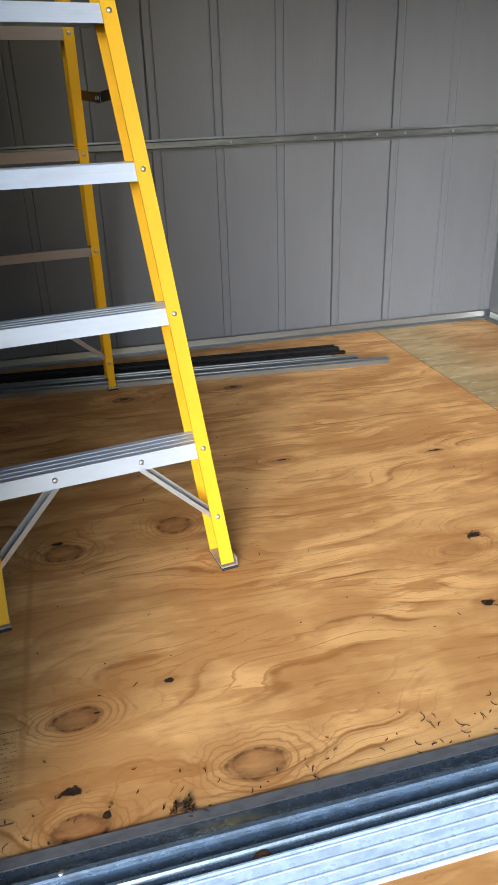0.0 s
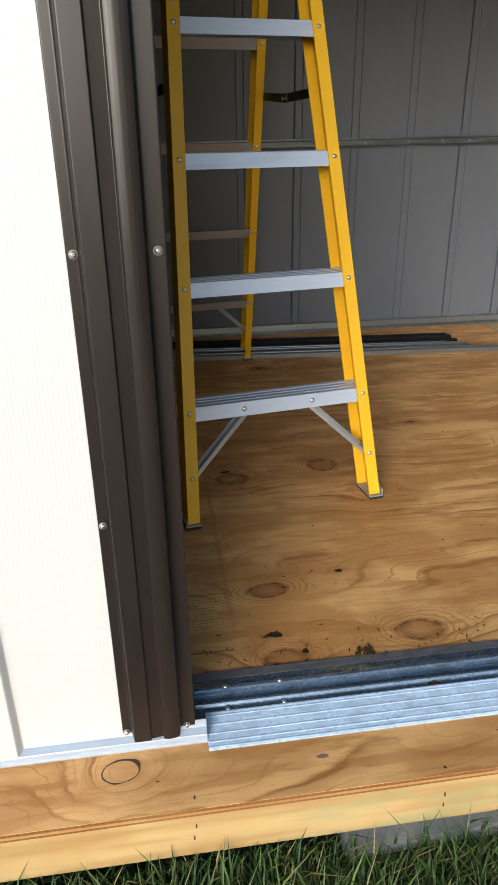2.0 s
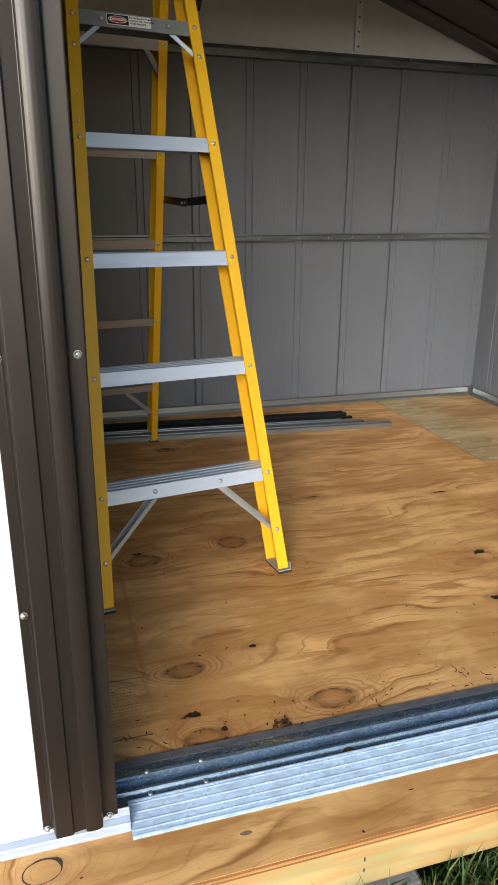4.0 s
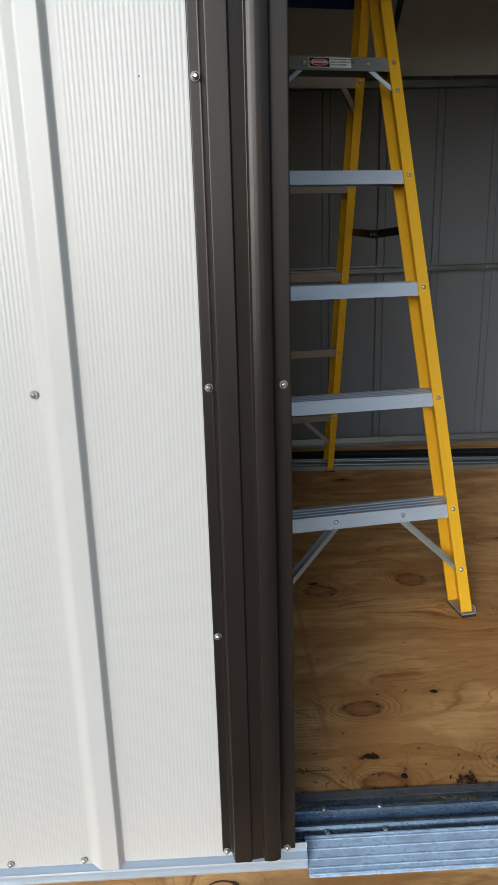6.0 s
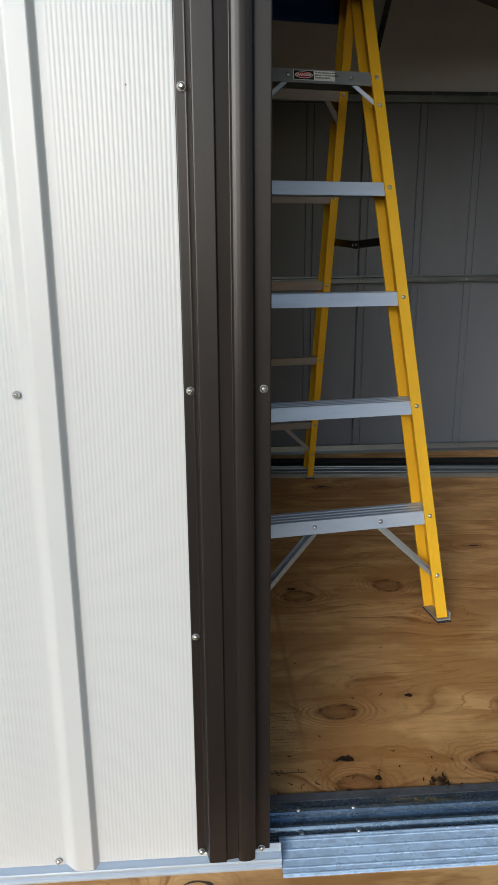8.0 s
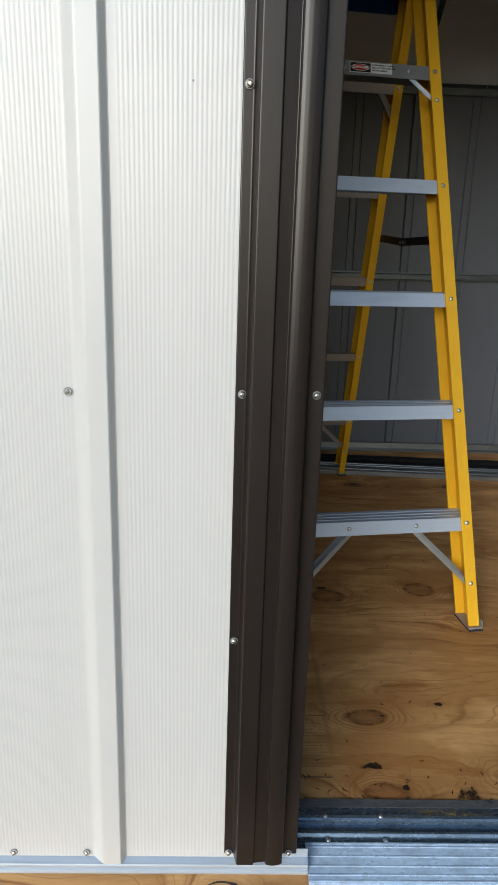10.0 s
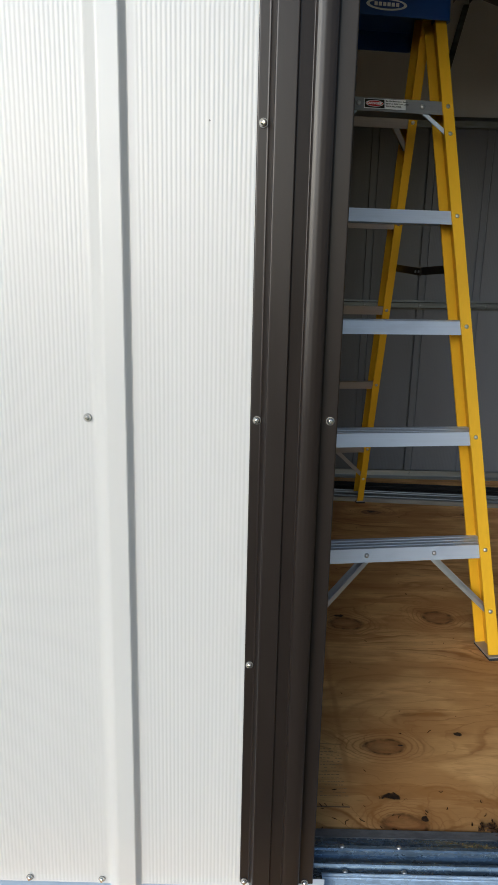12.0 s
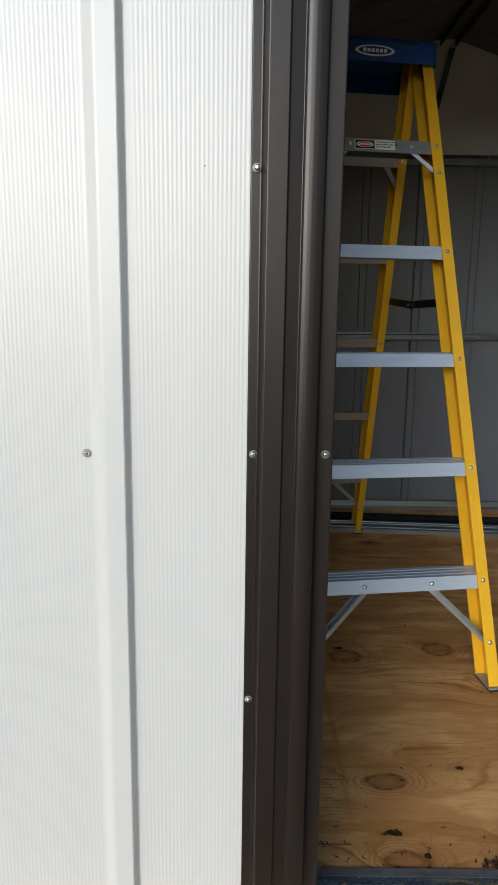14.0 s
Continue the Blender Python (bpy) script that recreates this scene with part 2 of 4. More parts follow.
def lumber(name, base, axis=0, density=26.0, tinge=None):
    """Sawn softwood, grain along one axis."""
    m = Mat(name, 0.65, 0.0, 0.3)
    along = [9.0, 9.0, 9.0]
    along[axis] = 0.8
    v = m.place(tuple(along))
    warp = m.noise(v, 1.1, 3.0)
    line = m.math("POWER", m.math("MULTIPLY_ADD", m.math("SINE", m.math("MULTIPLY", warp, density)), 0.5, 0.5), 2.0)
    fine = m.noise(m.place(tuple(a * 14 if a > 1 else 5.0 for a in along)), 1.6, 4.0)
    broad = m.noise(m.place((2.2, 5, 5)), 1.7, 3.0)
    c = m.mix(m.smooth(broad, 0.35, 0.65), tuple(b * s for b, s in zip(base, (1.12, 1.14, 1.1))), tuple(b * s for b, s in zip(base, (0.92, 0.84, 0.72))))
    c = m.mix(m.math("MULTIPLY", line, 0.55), c, tuple(b * s for b, s in zip(base, (0.72, 0.58, 0.42))))
    c = m.mix(m.math("MULTIPLY", m.smooth(fine, 0.5, 0.8), 0.35), c, tuple(b * s for b, s in zip(base, (0.7, 0.58, 0.45))))
    if tinge:
        patch = m.smooth(m.noise(m.place((2.5, 14, 14), offset=(5, 1, 2)), 1.6, 3.0), 0.48, 0.66)
        c = m.mix(m.math("MULTIPLY", patch, 0.6), c, tinge)
    m.colour(c).bump(fine, 0.25, 0.001)
    return m.m


def galvanised(name, base, spread=0.5, rough=0.36, scale=90.0, stain=0.5, metal=0.9):
    """Zinc-coated steel with spangle and smoky stains."""
    m = Mat(name, rough, metal)
    v = m.place((1, 1.6, 1.6))
    cell = m.node("ShaderNodeTexVoronoi", Vector=v, Scale=scale)
    spangle = m.node("ShaderNodeSeparateColor", Color=cell.outputs["Color"]).outputs[0]
    smoke = m.smooth(m.noise(m.place((15, 36, 36)), 2.0, 4.0, 0.55), 0.42, 0.66)
    streak = m.noise(m.place((1.5, 160, 160)), 1.0, 3.0)
    c = m.mix(spangle, tuple(b * (1 - spread * 0.35) for b in base), tuple(min(1, b * (1 + spread * 0.35)) for b in base))
    c = m.mix(m.math("MULTIPLY", smoke, stain), c, tuple(b * 0.35 for b in base))
    m.colour(c)
    m.rough(m.math("MULTIPLY_ADD", spangle, 0.06, m.math("MULTIPLY_ADD", smoke, 0.12, rough - 0.1)))
    m.bump(streak, 0.03, 0.0003)
    return m.m


def brushed(name, base, rough=0.34, stretch=(2, 260, 260), metal=0.40):
    """Extruded aluminium with long drawn lines."""
    m = Mat(name, rough, metal)
    v = m.place(stretch, True)
    line = m.noise(v, 1.0, 4.0)
    worn = m.noise(m.place((6, 20, 20), True), 2.0, 4.0)
    c = m.mix(m.math("MULTIPLY", line, 0.5), base, tuple(b * 0.66 for b in base))
    c = m.mix(m.math("MULTIPLY", m.smooth(worn, 0.5, 0.75), 0.25), c, tuple(b * 0.6 for b in base))
    m.colour(c)
    m.rough(m.math("MULTIPLY_ADD", line, 0.22, rough - 0.06))
    m.bump(line, 0.12, 0.0006)
    return m.m


FLOOR = plywood("plywood_face", (0.640, 0.366, 0.132), KNOTS, HOLES)
FLOOR_GREEN = plywood("treated_plywood_face", (0.54, 0.345, 0.155), [(2.0, 1.6, 0.06, 0.03, 0.4)], [], 12.0, 1.671)
PLY_EDGE = lumber("plywood_edge", (0.20, 0.10, 0.038), 0, 60.0)
PLY_CORE = lumber("plywood_core", (0.40, 0.22, 0.080), 0, 50.0)
TIMBER = lumber("yellow_treated_timber", (0.44, 0.308, 0.138), 0, 34.0, (0.31, 0.315, 0.15))
WHITE = plain("white_coated_steel", (0.535, 0.535, 0.525), 0.34, 0.0, 0.02, 18.0, 0.03, (1, 1, 0.2))
BROWN = plain("brown_coated_steel", (0.0178, 0.0136, 0.0118), 0.33, 0.0, 0.12, 60.0, 0.06, (1, 1, 0.1))
BROWN.node_tree.nodes["Principled BSDF"].inputs["Specular IOR Level"].default_value = 0.36
# wall and roof backing held low: part of the interior's shade is in their colour
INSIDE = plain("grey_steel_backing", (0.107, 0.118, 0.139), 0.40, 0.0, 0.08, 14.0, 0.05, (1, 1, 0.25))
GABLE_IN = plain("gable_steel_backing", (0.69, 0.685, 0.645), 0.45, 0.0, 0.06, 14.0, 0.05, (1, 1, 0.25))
ROOF_IN = plain("roof_steel_backing", (0.085, 0.084, 0.083), 0.5, 0.0, 0.10, 14.0, 0.05, (1, 0.25, 1))
# track tone holds its dark reflections, ramp's pale blue holds the sky's sheen
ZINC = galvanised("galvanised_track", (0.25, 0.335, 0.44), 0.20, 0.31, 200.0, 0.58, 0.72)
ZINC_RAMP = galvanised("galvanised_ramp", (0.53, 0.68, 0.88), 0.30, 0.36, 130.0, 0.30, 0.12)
ZINC_BASE = plain("galvanised_channel", (0.48, 0.56, 0.66), 0.38, 0.5, 0.08, 30.0, 0.03, (0.3, 3, 3))
ZINC_FLOOR = plain("galvanised_floor_channel", (0.29, 0.31, 0.32), 0.33, 0.9, 0.12, 30.0, 0.006, (0.3, 3, 3))
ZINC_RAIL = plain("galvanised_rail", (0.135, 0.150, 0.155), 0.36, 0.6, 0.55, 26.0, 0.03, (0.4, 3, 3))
ZINC_FLANGE = galvanised("dull_flange", (0.20, 0.20, 0.205), 0.15, 0.5, 200.0, 0.4, 0.4)
YELLOW = plain("yellow_fibreglass", (0.76, 0.435, 0.008), 0.40, 0.0, 0.05, 120.0, 0.12, (1, 1, 0.08), True)
YELLOW.node_tree.nodes["Principled BSDF"].inputs["Specular IOR Level"].default_value = 0.3
ALUMINIUM_BRACE = brushed("bare_aluminium", (0.55, 0.57, 0.60), 0.30, (2, 260, 260), 0.9)
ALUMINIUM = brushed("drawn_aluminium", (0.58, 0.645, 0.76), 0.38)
# tread aluminium darkened: the highest tread's shade is in this colour
ALUMINIUM_SHADED = brushed("shaded_aluminium", (0.30, 0.31, 0.32), 0.42)
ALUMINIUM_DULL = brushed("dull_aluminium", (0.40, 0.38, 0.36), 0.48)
STEEL_DARK = plain("dark_spreader_steel", (0.035, 0.03, 0.027), 0.45, 0.6, 0.2, 60.0, 0.1)
RIVET = plain("rivet_steel", (0.62, 0.62, 0.61), 0.32, 0.9, 0.1, 200.0, 0.05)
SCREW = plain("screw_steel", (0.70, 0.67, 0.60), 0.20, 0.88, 0.1, 300.0, 0.05)
WASHER = plain("clear_washer", (0.22, 0.22, 0.21), 0.25, 0.0, 0.05, 200.0, 0.02)
BLUE = plain("blue_plastic", (0.010, 0.058, 0.27), 0.42, 0.0, 0.12, 160.0, 0.2, (1, 1, 1), True)
RUBBER = plain("black_rubber", (0.018, 0.018, 0.018), 0.7, 0.0, 0.2, 120.0, 0.2)
BLACK_TUBE = plain("black_painted_tube", (0.007, 0.007, 0.008), 0.6, 0.0, 0.2, 60.0, 0.1)
STONE = plain("grey_concrete", (0.33, 0.315, 0.285), 0.85, 0.0, 0.25, 55.0, 0.6)
SHAVING = plain("bark_brown", (0.050, 0.026, 0.013), 0.8, 0.0, 0.5, 90.0, 0.3)
SHAVING.node_tree.nodes["Principled BSDF"].inputs["Specular IOR Level"].default_value = 0.08
BLACK_TUBE.node_tree.nodes["Principled BSDF"].inputs["Specular IOR Level"].default_value = 0.2
LABEL_WHITE = plain("label_white", (0.90, 0.90, 0.88), 0.4, 0.0, 0.02, 50.0, 0.0)
LABEL_RED = plain("label_red", (0.55, 0.02, 0.02), 0.4, 0.0, 0.03, 50.0, 0.0)
LABEL_BLACK = plain("label_black", (0.012, 0.012, 0.012), 0.4, 0.0, 0.03, 50.0, 0.0)
SILVER = plain("badge_silver", (0.80, 0.81, 0.83), 0.4, 0.0, 0.03, 80.0, 0.0)
LEAF = plain("dead_leaf", (0.33, 0.14, 0.05), 0.8, 0.0, 0.3, 60.0, 0.3)


def grass_material():
    m = Mat("grass_blades", 0.55, 0.0, 0.3)
    island = m.t.nodes.new("ShaderNodeNewGeometry").outputs["Random Per Island"]
    c = m.ramp(island, (0.0, (0.028, 0.060, 0.012)), (0.45, (0.060, 0.110, 0.024)), (0.82, (0.12, 0.17, 0.045)), (1.0, (0.26, 0.20, 0.09)))
    m.colour(c)
    return m.m


GRASS = grass_material()


# ---- building helpers ----
def box(bm, x0, x1, y0, y1, z0, z1, bevel=0.0):
    made = bmesh.ops.create_cube(bm, size=1, matrix=Matrix.LocRotScale(((x0 + x1) / 2, (y0 + y1) / 2, (z0 + z1) / 2), None, (abs(x1 - x0), abs(y1 - y0), abs(z1 - z0))))
    if bevel:
        edges = {e for v in made["verts"] for e in v.link_edges}
        bmesh.ops.bevel(bm, geom=list(edges), offset=bevel, segments=2, affect="EDGES", profile=0.6)


def rod(bm, a, b, radius, sides=12, cap=True):
    a, b = Vector(a), Vector(b)
    turn = (b - a).to_track_quat("Z", "Y").to_matrix().to_4x4()
    bmesh.ops.create_cone(bm, cap_ends=cap, segments=sides, radius1=radius, radius2=radius, depth=(b - a).length, matrix=Matrix.Translation((a + b) / 2) @ turn)


def loops(bm, rings, closed=True, caps=True):
    """Skin a row of equally long loops of points."""
    made = [[bm.verts.new(p) for p in ring] for ring in rings]
    n = len(made[0])
    for one, two in zip(made, made[1:]):
        for k in range(n if closed else n - 1):
            bm.faces.new((one[k], one[(k + 1) % n], two[(k + 1) % n], two[k]))
    if caps and closed:
        bm.faces.new(made[0][::-1])
        bm.faces.new(made[-1])


def thickened(line, t):
    """A closed outline of a bent sheet of thickness t from its polyline (2D)."""
    pts = [Vector(p) for p in line]
    side = []
    for k, p in enumerate(pts):
        before = (p - pts[k - 1]).normalized() if k else None
        after = (pts[k + 1] - p).normalized() if k + 1 < len(pts) else None
        way = ((before or after) + (after or before)).normalized()
        normal = Vector((-way.y, way.x))
        lean = normal.dot(Vector((-(after or before).y, (after or before).x)))
        side.append(p + normal * (t / max(lean, 0.4)))
    return [tuple(p) for p in pts] + [tuple(p) for p in reversed(side)]


def rounded(corners, radius):
    """The polyline with its bends rounded off, and points close by each bend that keep the flats flat."""
    pts = [Vector(p) for p in corners]
    out = [tuple(pts[0])]
    for a, p, b in zip(pts, pts[1:], pts[2:]):
        r = min(radius, 0.3 * (p - a).length, 0.3 * (b - p).length)
        one, two = p + (a - p).normalized() * r, p + (b - p).normalized() * r
        out.append(tuple(one + (a - p).normalized() * r * 0.25))
        for k in range(5):
            e = k / 4
            out.append(tuple(one * (1 - e) ** 2 + p * 2 * e * (1 - e) + two * e * e))
        out.append(tuple(two + (b - p).normalized() * r * 0.25))
    return out + [tuple(pts[-1])]


def bent(bm, line, t, a, b, axis):
    """A bent sheet: the polyline, thickened, drawn from a to b along the axis. For z the line is (x, y), for x (y, z), for y (x, z)."""
    shape = thickened(line, t)
    put = {"z": lambda p, s: (p[0], p[1], s), "x": lambda p, s: (s, p[0], p[1]), "y": lambda p, s: (p[0], s, p[1])}[axis]
    n = len(shape)
    one, two = ([bm.verts.new(put(p, s)) for p in shape] for s in (a, b))
    for k in range(n):
        bm.faces.new((one[k], one[(k + 1) % n], two[(k + 1) % n], two[k]))
    half = n // 2
    for ring in (one, two):
        for k in range(half - 1):
            bm.faces.new((ring[k], ring[k + 1], ring[n - 2 - k], ring[n - 1 - k]))


def part(name, bm, material, parent=None, label="", smooth=False, at=None):
    bmesh.ops.recalc_face_normals(bm, faces=bm.faces)
    mesh = bpy.data.meshes.new(name)
    bm.to_mesh(mesh)
    bm.free()
    mesh.materials.append(material)
    if smooth:
        mesh.shade_smooth()
        mesh.set_sharp_from_angle(angle=radians(35))
    ob = new(name, mesh)
    if at is not None:
        ob.matrix_basis = at
    if parent:
        ob.parent = parent
    if label:
        ob["label"] = label
    return ob


def again(ob, m, parent=None):
    """Another object on the same mesh."""
    twin = bpy.data.objects.new(ob.name, ob.data)
    scene.collection.objects.link(twin)
    twin.parent = parent or ob.parent
    twin.matrix_basis = m
    if "label" in ob:
        twin["label"] = ob["label"]
    return twin


def thing(name, label, category, group="", kind="", at=None):
    ob = new(name)
    ob.empty_display_size = 0.1
    if at is not None:
        ob.matrix_basis = at
    return tagged(ob, label, category, group, kind)


def dome(bm, radius, height, at=(0, 0, 0), sides=14):
    """A pan head facing -y, standing on the plane y = 0."""
    rings = []
    for k in range(5):
        a = k / 4 * math.pi / 2
        r, h = radius * math.cos(a), height * math.sin(a)
        rings.append([(at[0] + max(r, radius * 0.06) * math.cos(s), at[1] - h, at[2] + max(r, radius * 0.06) * math.sin(s)) for s in (2 * math.pi * i / sides for i in range(sides))])
    loops(bm, rings)


# ---- the shed's shell ----
X_LEFT, X_RIGHT, Y_BACK, RIDGE_X = -0.87, 2.305, 2.455, 0.765
EAVES, RIDGE = 1.68, 2.19
DOOR_R, DOOR_TOP = 1.68, 1.84


def panel_line(x0, x1, ribs, rib_w=0.042, rib_h=0.013, pitch=0.0058, micro=0.00012, side=-1, slope=0.006, beads=False):
    """The cross-section of a ribbed cladding sheet: flat pans with fine flutes, broad raised ribs. side: which way ribs stand."""
    pts, x = [], x0
    edges = []
    for r in ribs:
        edges.append((r - rib_w / 2, r + rib_w / 2))
    while x < x1:
        rib = next((e for e in edges if e[0] <= x < e[1]), None)
        if rib and beads:
            for e in rib:
                pts += [(e + u, side * h) for u, h in ((-0.0038, 0), (-0.0028, 0.0008), (-0.0018, 0.0028), (-0.0008, 0.0038), (0.0008, 0.0038), (0.0018, 0.0028), (0.0028, 0.0008), (0.0038, 0))]
            x = rib[1] + 0.0065
            continue
        if rib:
            for k in range(9):
                e = k / 8
                pts.append((rib[0] - 0.010 + 0.022 * e, side * rib_h * e * e * (3 - 2 * e)))
            for k in range(7):
                e = k / 6
                pts.append((rib[1] - slope + (slope + 0.003) * e, side * rib_h * (1 - e * e * (3 - 2 * e))))
            x = rib[1] + 0.004
            continue
        gap = min([abs(x - e) for pair in edges for e in pair] + [1])
        depth = micro * min(1.0, max(0.0, (gap - 0.008) / 0.01))
        pts.append((x, side * depth * math.cos(2 * math.pi * x / pitch)))
        step = pitch / 6 if micro else 0.05
        x = min([x + step] + [e[0] for e in edges if x < e[0] < x + step])
    pts.append((x1, 0))
    clean = [pts[0]]
    for p in pts[1:]:
        if abs(p[0] - clean[-1][0]) > 1e-5:
            clean.append(p)
    return clean


# front wall left of the opening: two white sheets, lapped at the rib
wall_front = thing("wall_front", "white fluted steel front wall with broad raised ribs", "wall", kind="structure")
bm = bmesh.new()
bent(bm, panel_line(-0.62, -0.085, [-0.29, -0.555]), 0.0008, 0.022, 1.66, "z")
part("panel", bm, WHITE, wall_front)
bm = bmesh.new()
bent(bm, panel_line(X_LEFT, -0.60, [-0.82]), 0.0008, 0.022, 1.66, "z")
part("panel", bm, WHITE, wall_front, at=pose(0, 0.002, 0))
bm = bmesh.new()
bent(bm, panel_line(DOOR_R + 0.06, X_RIGHT, [1.93, 2.20]), 0.0008, 0.022, 1.66, "z")
part("panel", bm, WHITE, wall_front)
bm = bmesh.new()
box(bm, X_LEFT, -0.09, 0.004, 0.008, 0.02, 1.66)
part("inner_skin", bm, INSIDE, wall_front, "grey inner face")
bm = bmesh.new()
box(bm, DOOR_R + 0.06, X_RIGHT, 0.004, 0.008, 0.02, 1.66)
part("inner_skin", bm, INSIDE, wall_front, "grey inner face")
bm = bmesh.new()
box(bm, -0.10, DOOR_R + 0.10, 0.0, 0.02, DOOR_TOP, DOOR_TOP + 0.03, 0.003)
part("header", bm, BROWN, wall_front, "brown steel door header")


def gable(y0, y1):
    bm = bmesh.new()
    shape = [(X_LEFT, 1.66), (X_RIGHT, 1.66), (X_RIGHT, EAVES + 0.01), (RIDGE_X, RIDGE + 0.01), (X_LEFT, EAVES + 0.01)]
    loops(bm, [[(x, y, z) for x, z in shape] for y in (y0, y1)])
    return bm


def roof_z(x):
    return RIDGE + 0.01 - (RIDGE - EAVES) / (X_RIGHT - RIDGE_X) * abs(x - RIDGE_X)


for shape in (
    [(X_LEFT, 1.66), (-0.10, 1.66), (-0.10, roof_z(-0.10)), (X_LEFT, EAVES + 0.01)],
    [(DOOR_R + 0.10, 1.66), (X_RIGHT, 1.66), (X_RIGHT, EAVES + 0.01), (DOOR_R + 0.10, roof_z(DOOR_R + 0.10))],
    [(-0.10, DOOR_TOP + 0.03), (DOOR_R + 0.10, DOOR_TOP + 0.03), (DOOR_R + 0.10, roof_z(DOOR_R + 0.10)), (RIDGE_X, RIDGE + 0.01), (-0.10, roof_z(-0.10))],
):
    bm = bmesh.new()
    loops(bm, [[(x, y, z) for x, z in shape] for y in (0.0, 0.006)])
    part("gable_panel", bm, INSIDE, wall_front)

# back wall, seen from inside
wall_back = thing("wall_back", "grey inner face of the ribbed steel back wall", "wall", kind="structure")
BACK_RIBS = [0.953 + 0.262 * k for k in range(-7, 6)]
for k, (a, b) in enumerate(((X_LEFT, -0.060), (-0.064, 0.992), (0.988, 2.052), (2.048, X_RIGHT))):
    bm = bmesh.new()
    bent(bm, panel_line(a, b, [r for r in BACK_RIBS if a + 0.03 < r < b - 0.03], 0.034, 0.012, 0.0072, 0.00015, 1, 0.002, True), 0.0008, 0.01, 1.67, "z")
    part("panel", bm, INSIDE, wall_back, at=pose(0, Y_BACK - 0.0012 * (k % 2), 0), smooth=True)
part("gable_panel", gable(Y_BACK, Y_BACK + 0.006), GABLE_IN, wall_back)

for name, x, s in (("wall_left", X_LEFT, 1), ("wall_right", X_RIGHT, -1)):
    w = thing(name, "grey inner face of the ribbed steel side wall", "wall", kind="structure")
    bm = bmesh.new()
    line = panel_line(0.0, Y_BACK, [0.2 + 0.262 * k for k in range(9)], 0.034, 0.014, 0.0058, 0.00015, 1, 0.003, True)
    bent(bm, [(-s * p[1], p[0]) for p in line], 0.0008, 0.01, EAVES, "z")
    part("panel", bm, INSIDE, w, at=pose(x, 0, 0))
    bm = bmesh.new()
    box(bm, x - s * 0.020, x - s * 0.016, 0.0, Y_BACK, 0.02, EAVES)
    part("outer_skin", bm, WHITE, w)

# roof: two slopes, a ridge beam, rafters' brackets in the gable
roof = thing("roof", "low gabled steel roof, shade put into its dark underside", "roof", kind="structure")
for s, x_eave in ((-1, X_LEFT - 0.06), (1, X_RIGHT + 0.06)):
    bm = bmesh.new()
    drop = (RIDGE - EAVES) / (X_RIGHT - RIDGE_X) * abs(x_eave - RIDGE_X)
    shape = [(RIDGE_X, RIDGE), (x_eave, RIDGE - drop), (x_eave, RIDGE - drop + 0.02), (RIDGE_X, RIDGE + 0.02)]
    loops(bm, [[(x, y, z) for x, z in shape] for y in (-0.08, Y_BACK + 0.08)])
    part("slope", bm, ROOF_IN, roof)
    for k in range(1, 9):
        bm = bmesh.new()
        y = k * 0.29
        shape = [(RIDGE_X + s * 0.03, RIDGE - 0.008), (x_eave - s * 0.08, RIDGE - drop + 0.01)]
        loops(bm, [[(x, y + dy, z + dz) for dy, dz in ((-0.02, 0.002), (-0.014, -0.011), (0.014, -0.011), (0.02, 0.002))] for x, z in shape])
        part("roof_rib", bm, ROOF_IN, roof)
bm = bmesh.new()
bent(bm, [(RIDGE_X - 0.035, RIDGE - 0.045), (RIDGE_X - 0.03, RIDGE - 0.012), (RIDGE_X + 0.03, RIDGE - 0.012), (RIDGE_X + 0.035, RIDGE - 0.045)], 0.002, 0.01, Y_BACK, "y")
part("ridge_beam", bm, ROOF_IN, roof)
for x in (-0.03, 1.478):
    bm = bmesh.new()
    bent(bm, [(x - 0.018, Y_BACK - 0.002), (x - 0.016, Y_BACK - 0.014), (x + 0.016, Y_BACK - 0.014), (x + 0.018, Y_BACK - 0.002)], 0.0012, 1.70, 1.925, "z")
    # pale matt colour stands in for door light that the zinc reflects
    bracket = part("gable_bracket", bm, SILVER, roof, "zinc bracket, reflected door light put into its pale colour")
    for z in (1.72, 1.78, 1.84, 1.90):
        bm = bmesh.new()
        dome(bm, 0.005, 0.003)
        part("screw", bm, SCREW, bracket, at=pose(x, Y_BACK - 0.0155, z))
bm = bmesh.new()
loops(bm, [[(x + dx, Y_BACK - 0.004 + dy, z) for dx, dy in ((-0.013, 0.0), (-0.011, -0.012), (0.011, -0.012), (0.013, 0.0))] for x, z in ((0.712, 1.81), (0.786, 2.137))])
part("gable_strip", bm, ZINC_RAIL, roof, "slim pale strip")

# rails along the back wall
pan = bmesh.new()
dome(pan, 0.0055, 0.0035)
rail = thing("wall_rail", "galvanised hat rail screwed across the back wall", "rail", kind="structure")
bm = bmesh.new()
bent(bm, [(Y_BACK - 0.014, 0.835), (Y_BACK - 0.015, 0.842), (Y_BACK - 0.032, 0.846), (Y_BACK - 0.032, 0.866), (Y_BACK - 0.015, 0.870), (Y_BACK - 0.014, 0.878)], 0.001, X_LEFT, X_RIGHT, "x")
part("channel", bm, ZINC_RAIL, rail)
rail.matrix_basis = Matrix.Translation((0.6, 0, 0.856)) @ Matrix.Rotation(radians(-0.5), 4, "Y") @ Matrix.Translation((-0.6, 0, -0.856))
first = part("screw", pan, ZINC_FLOOR, rail, at=pose(0.996, Y_BACK - 0.033, 0.856))
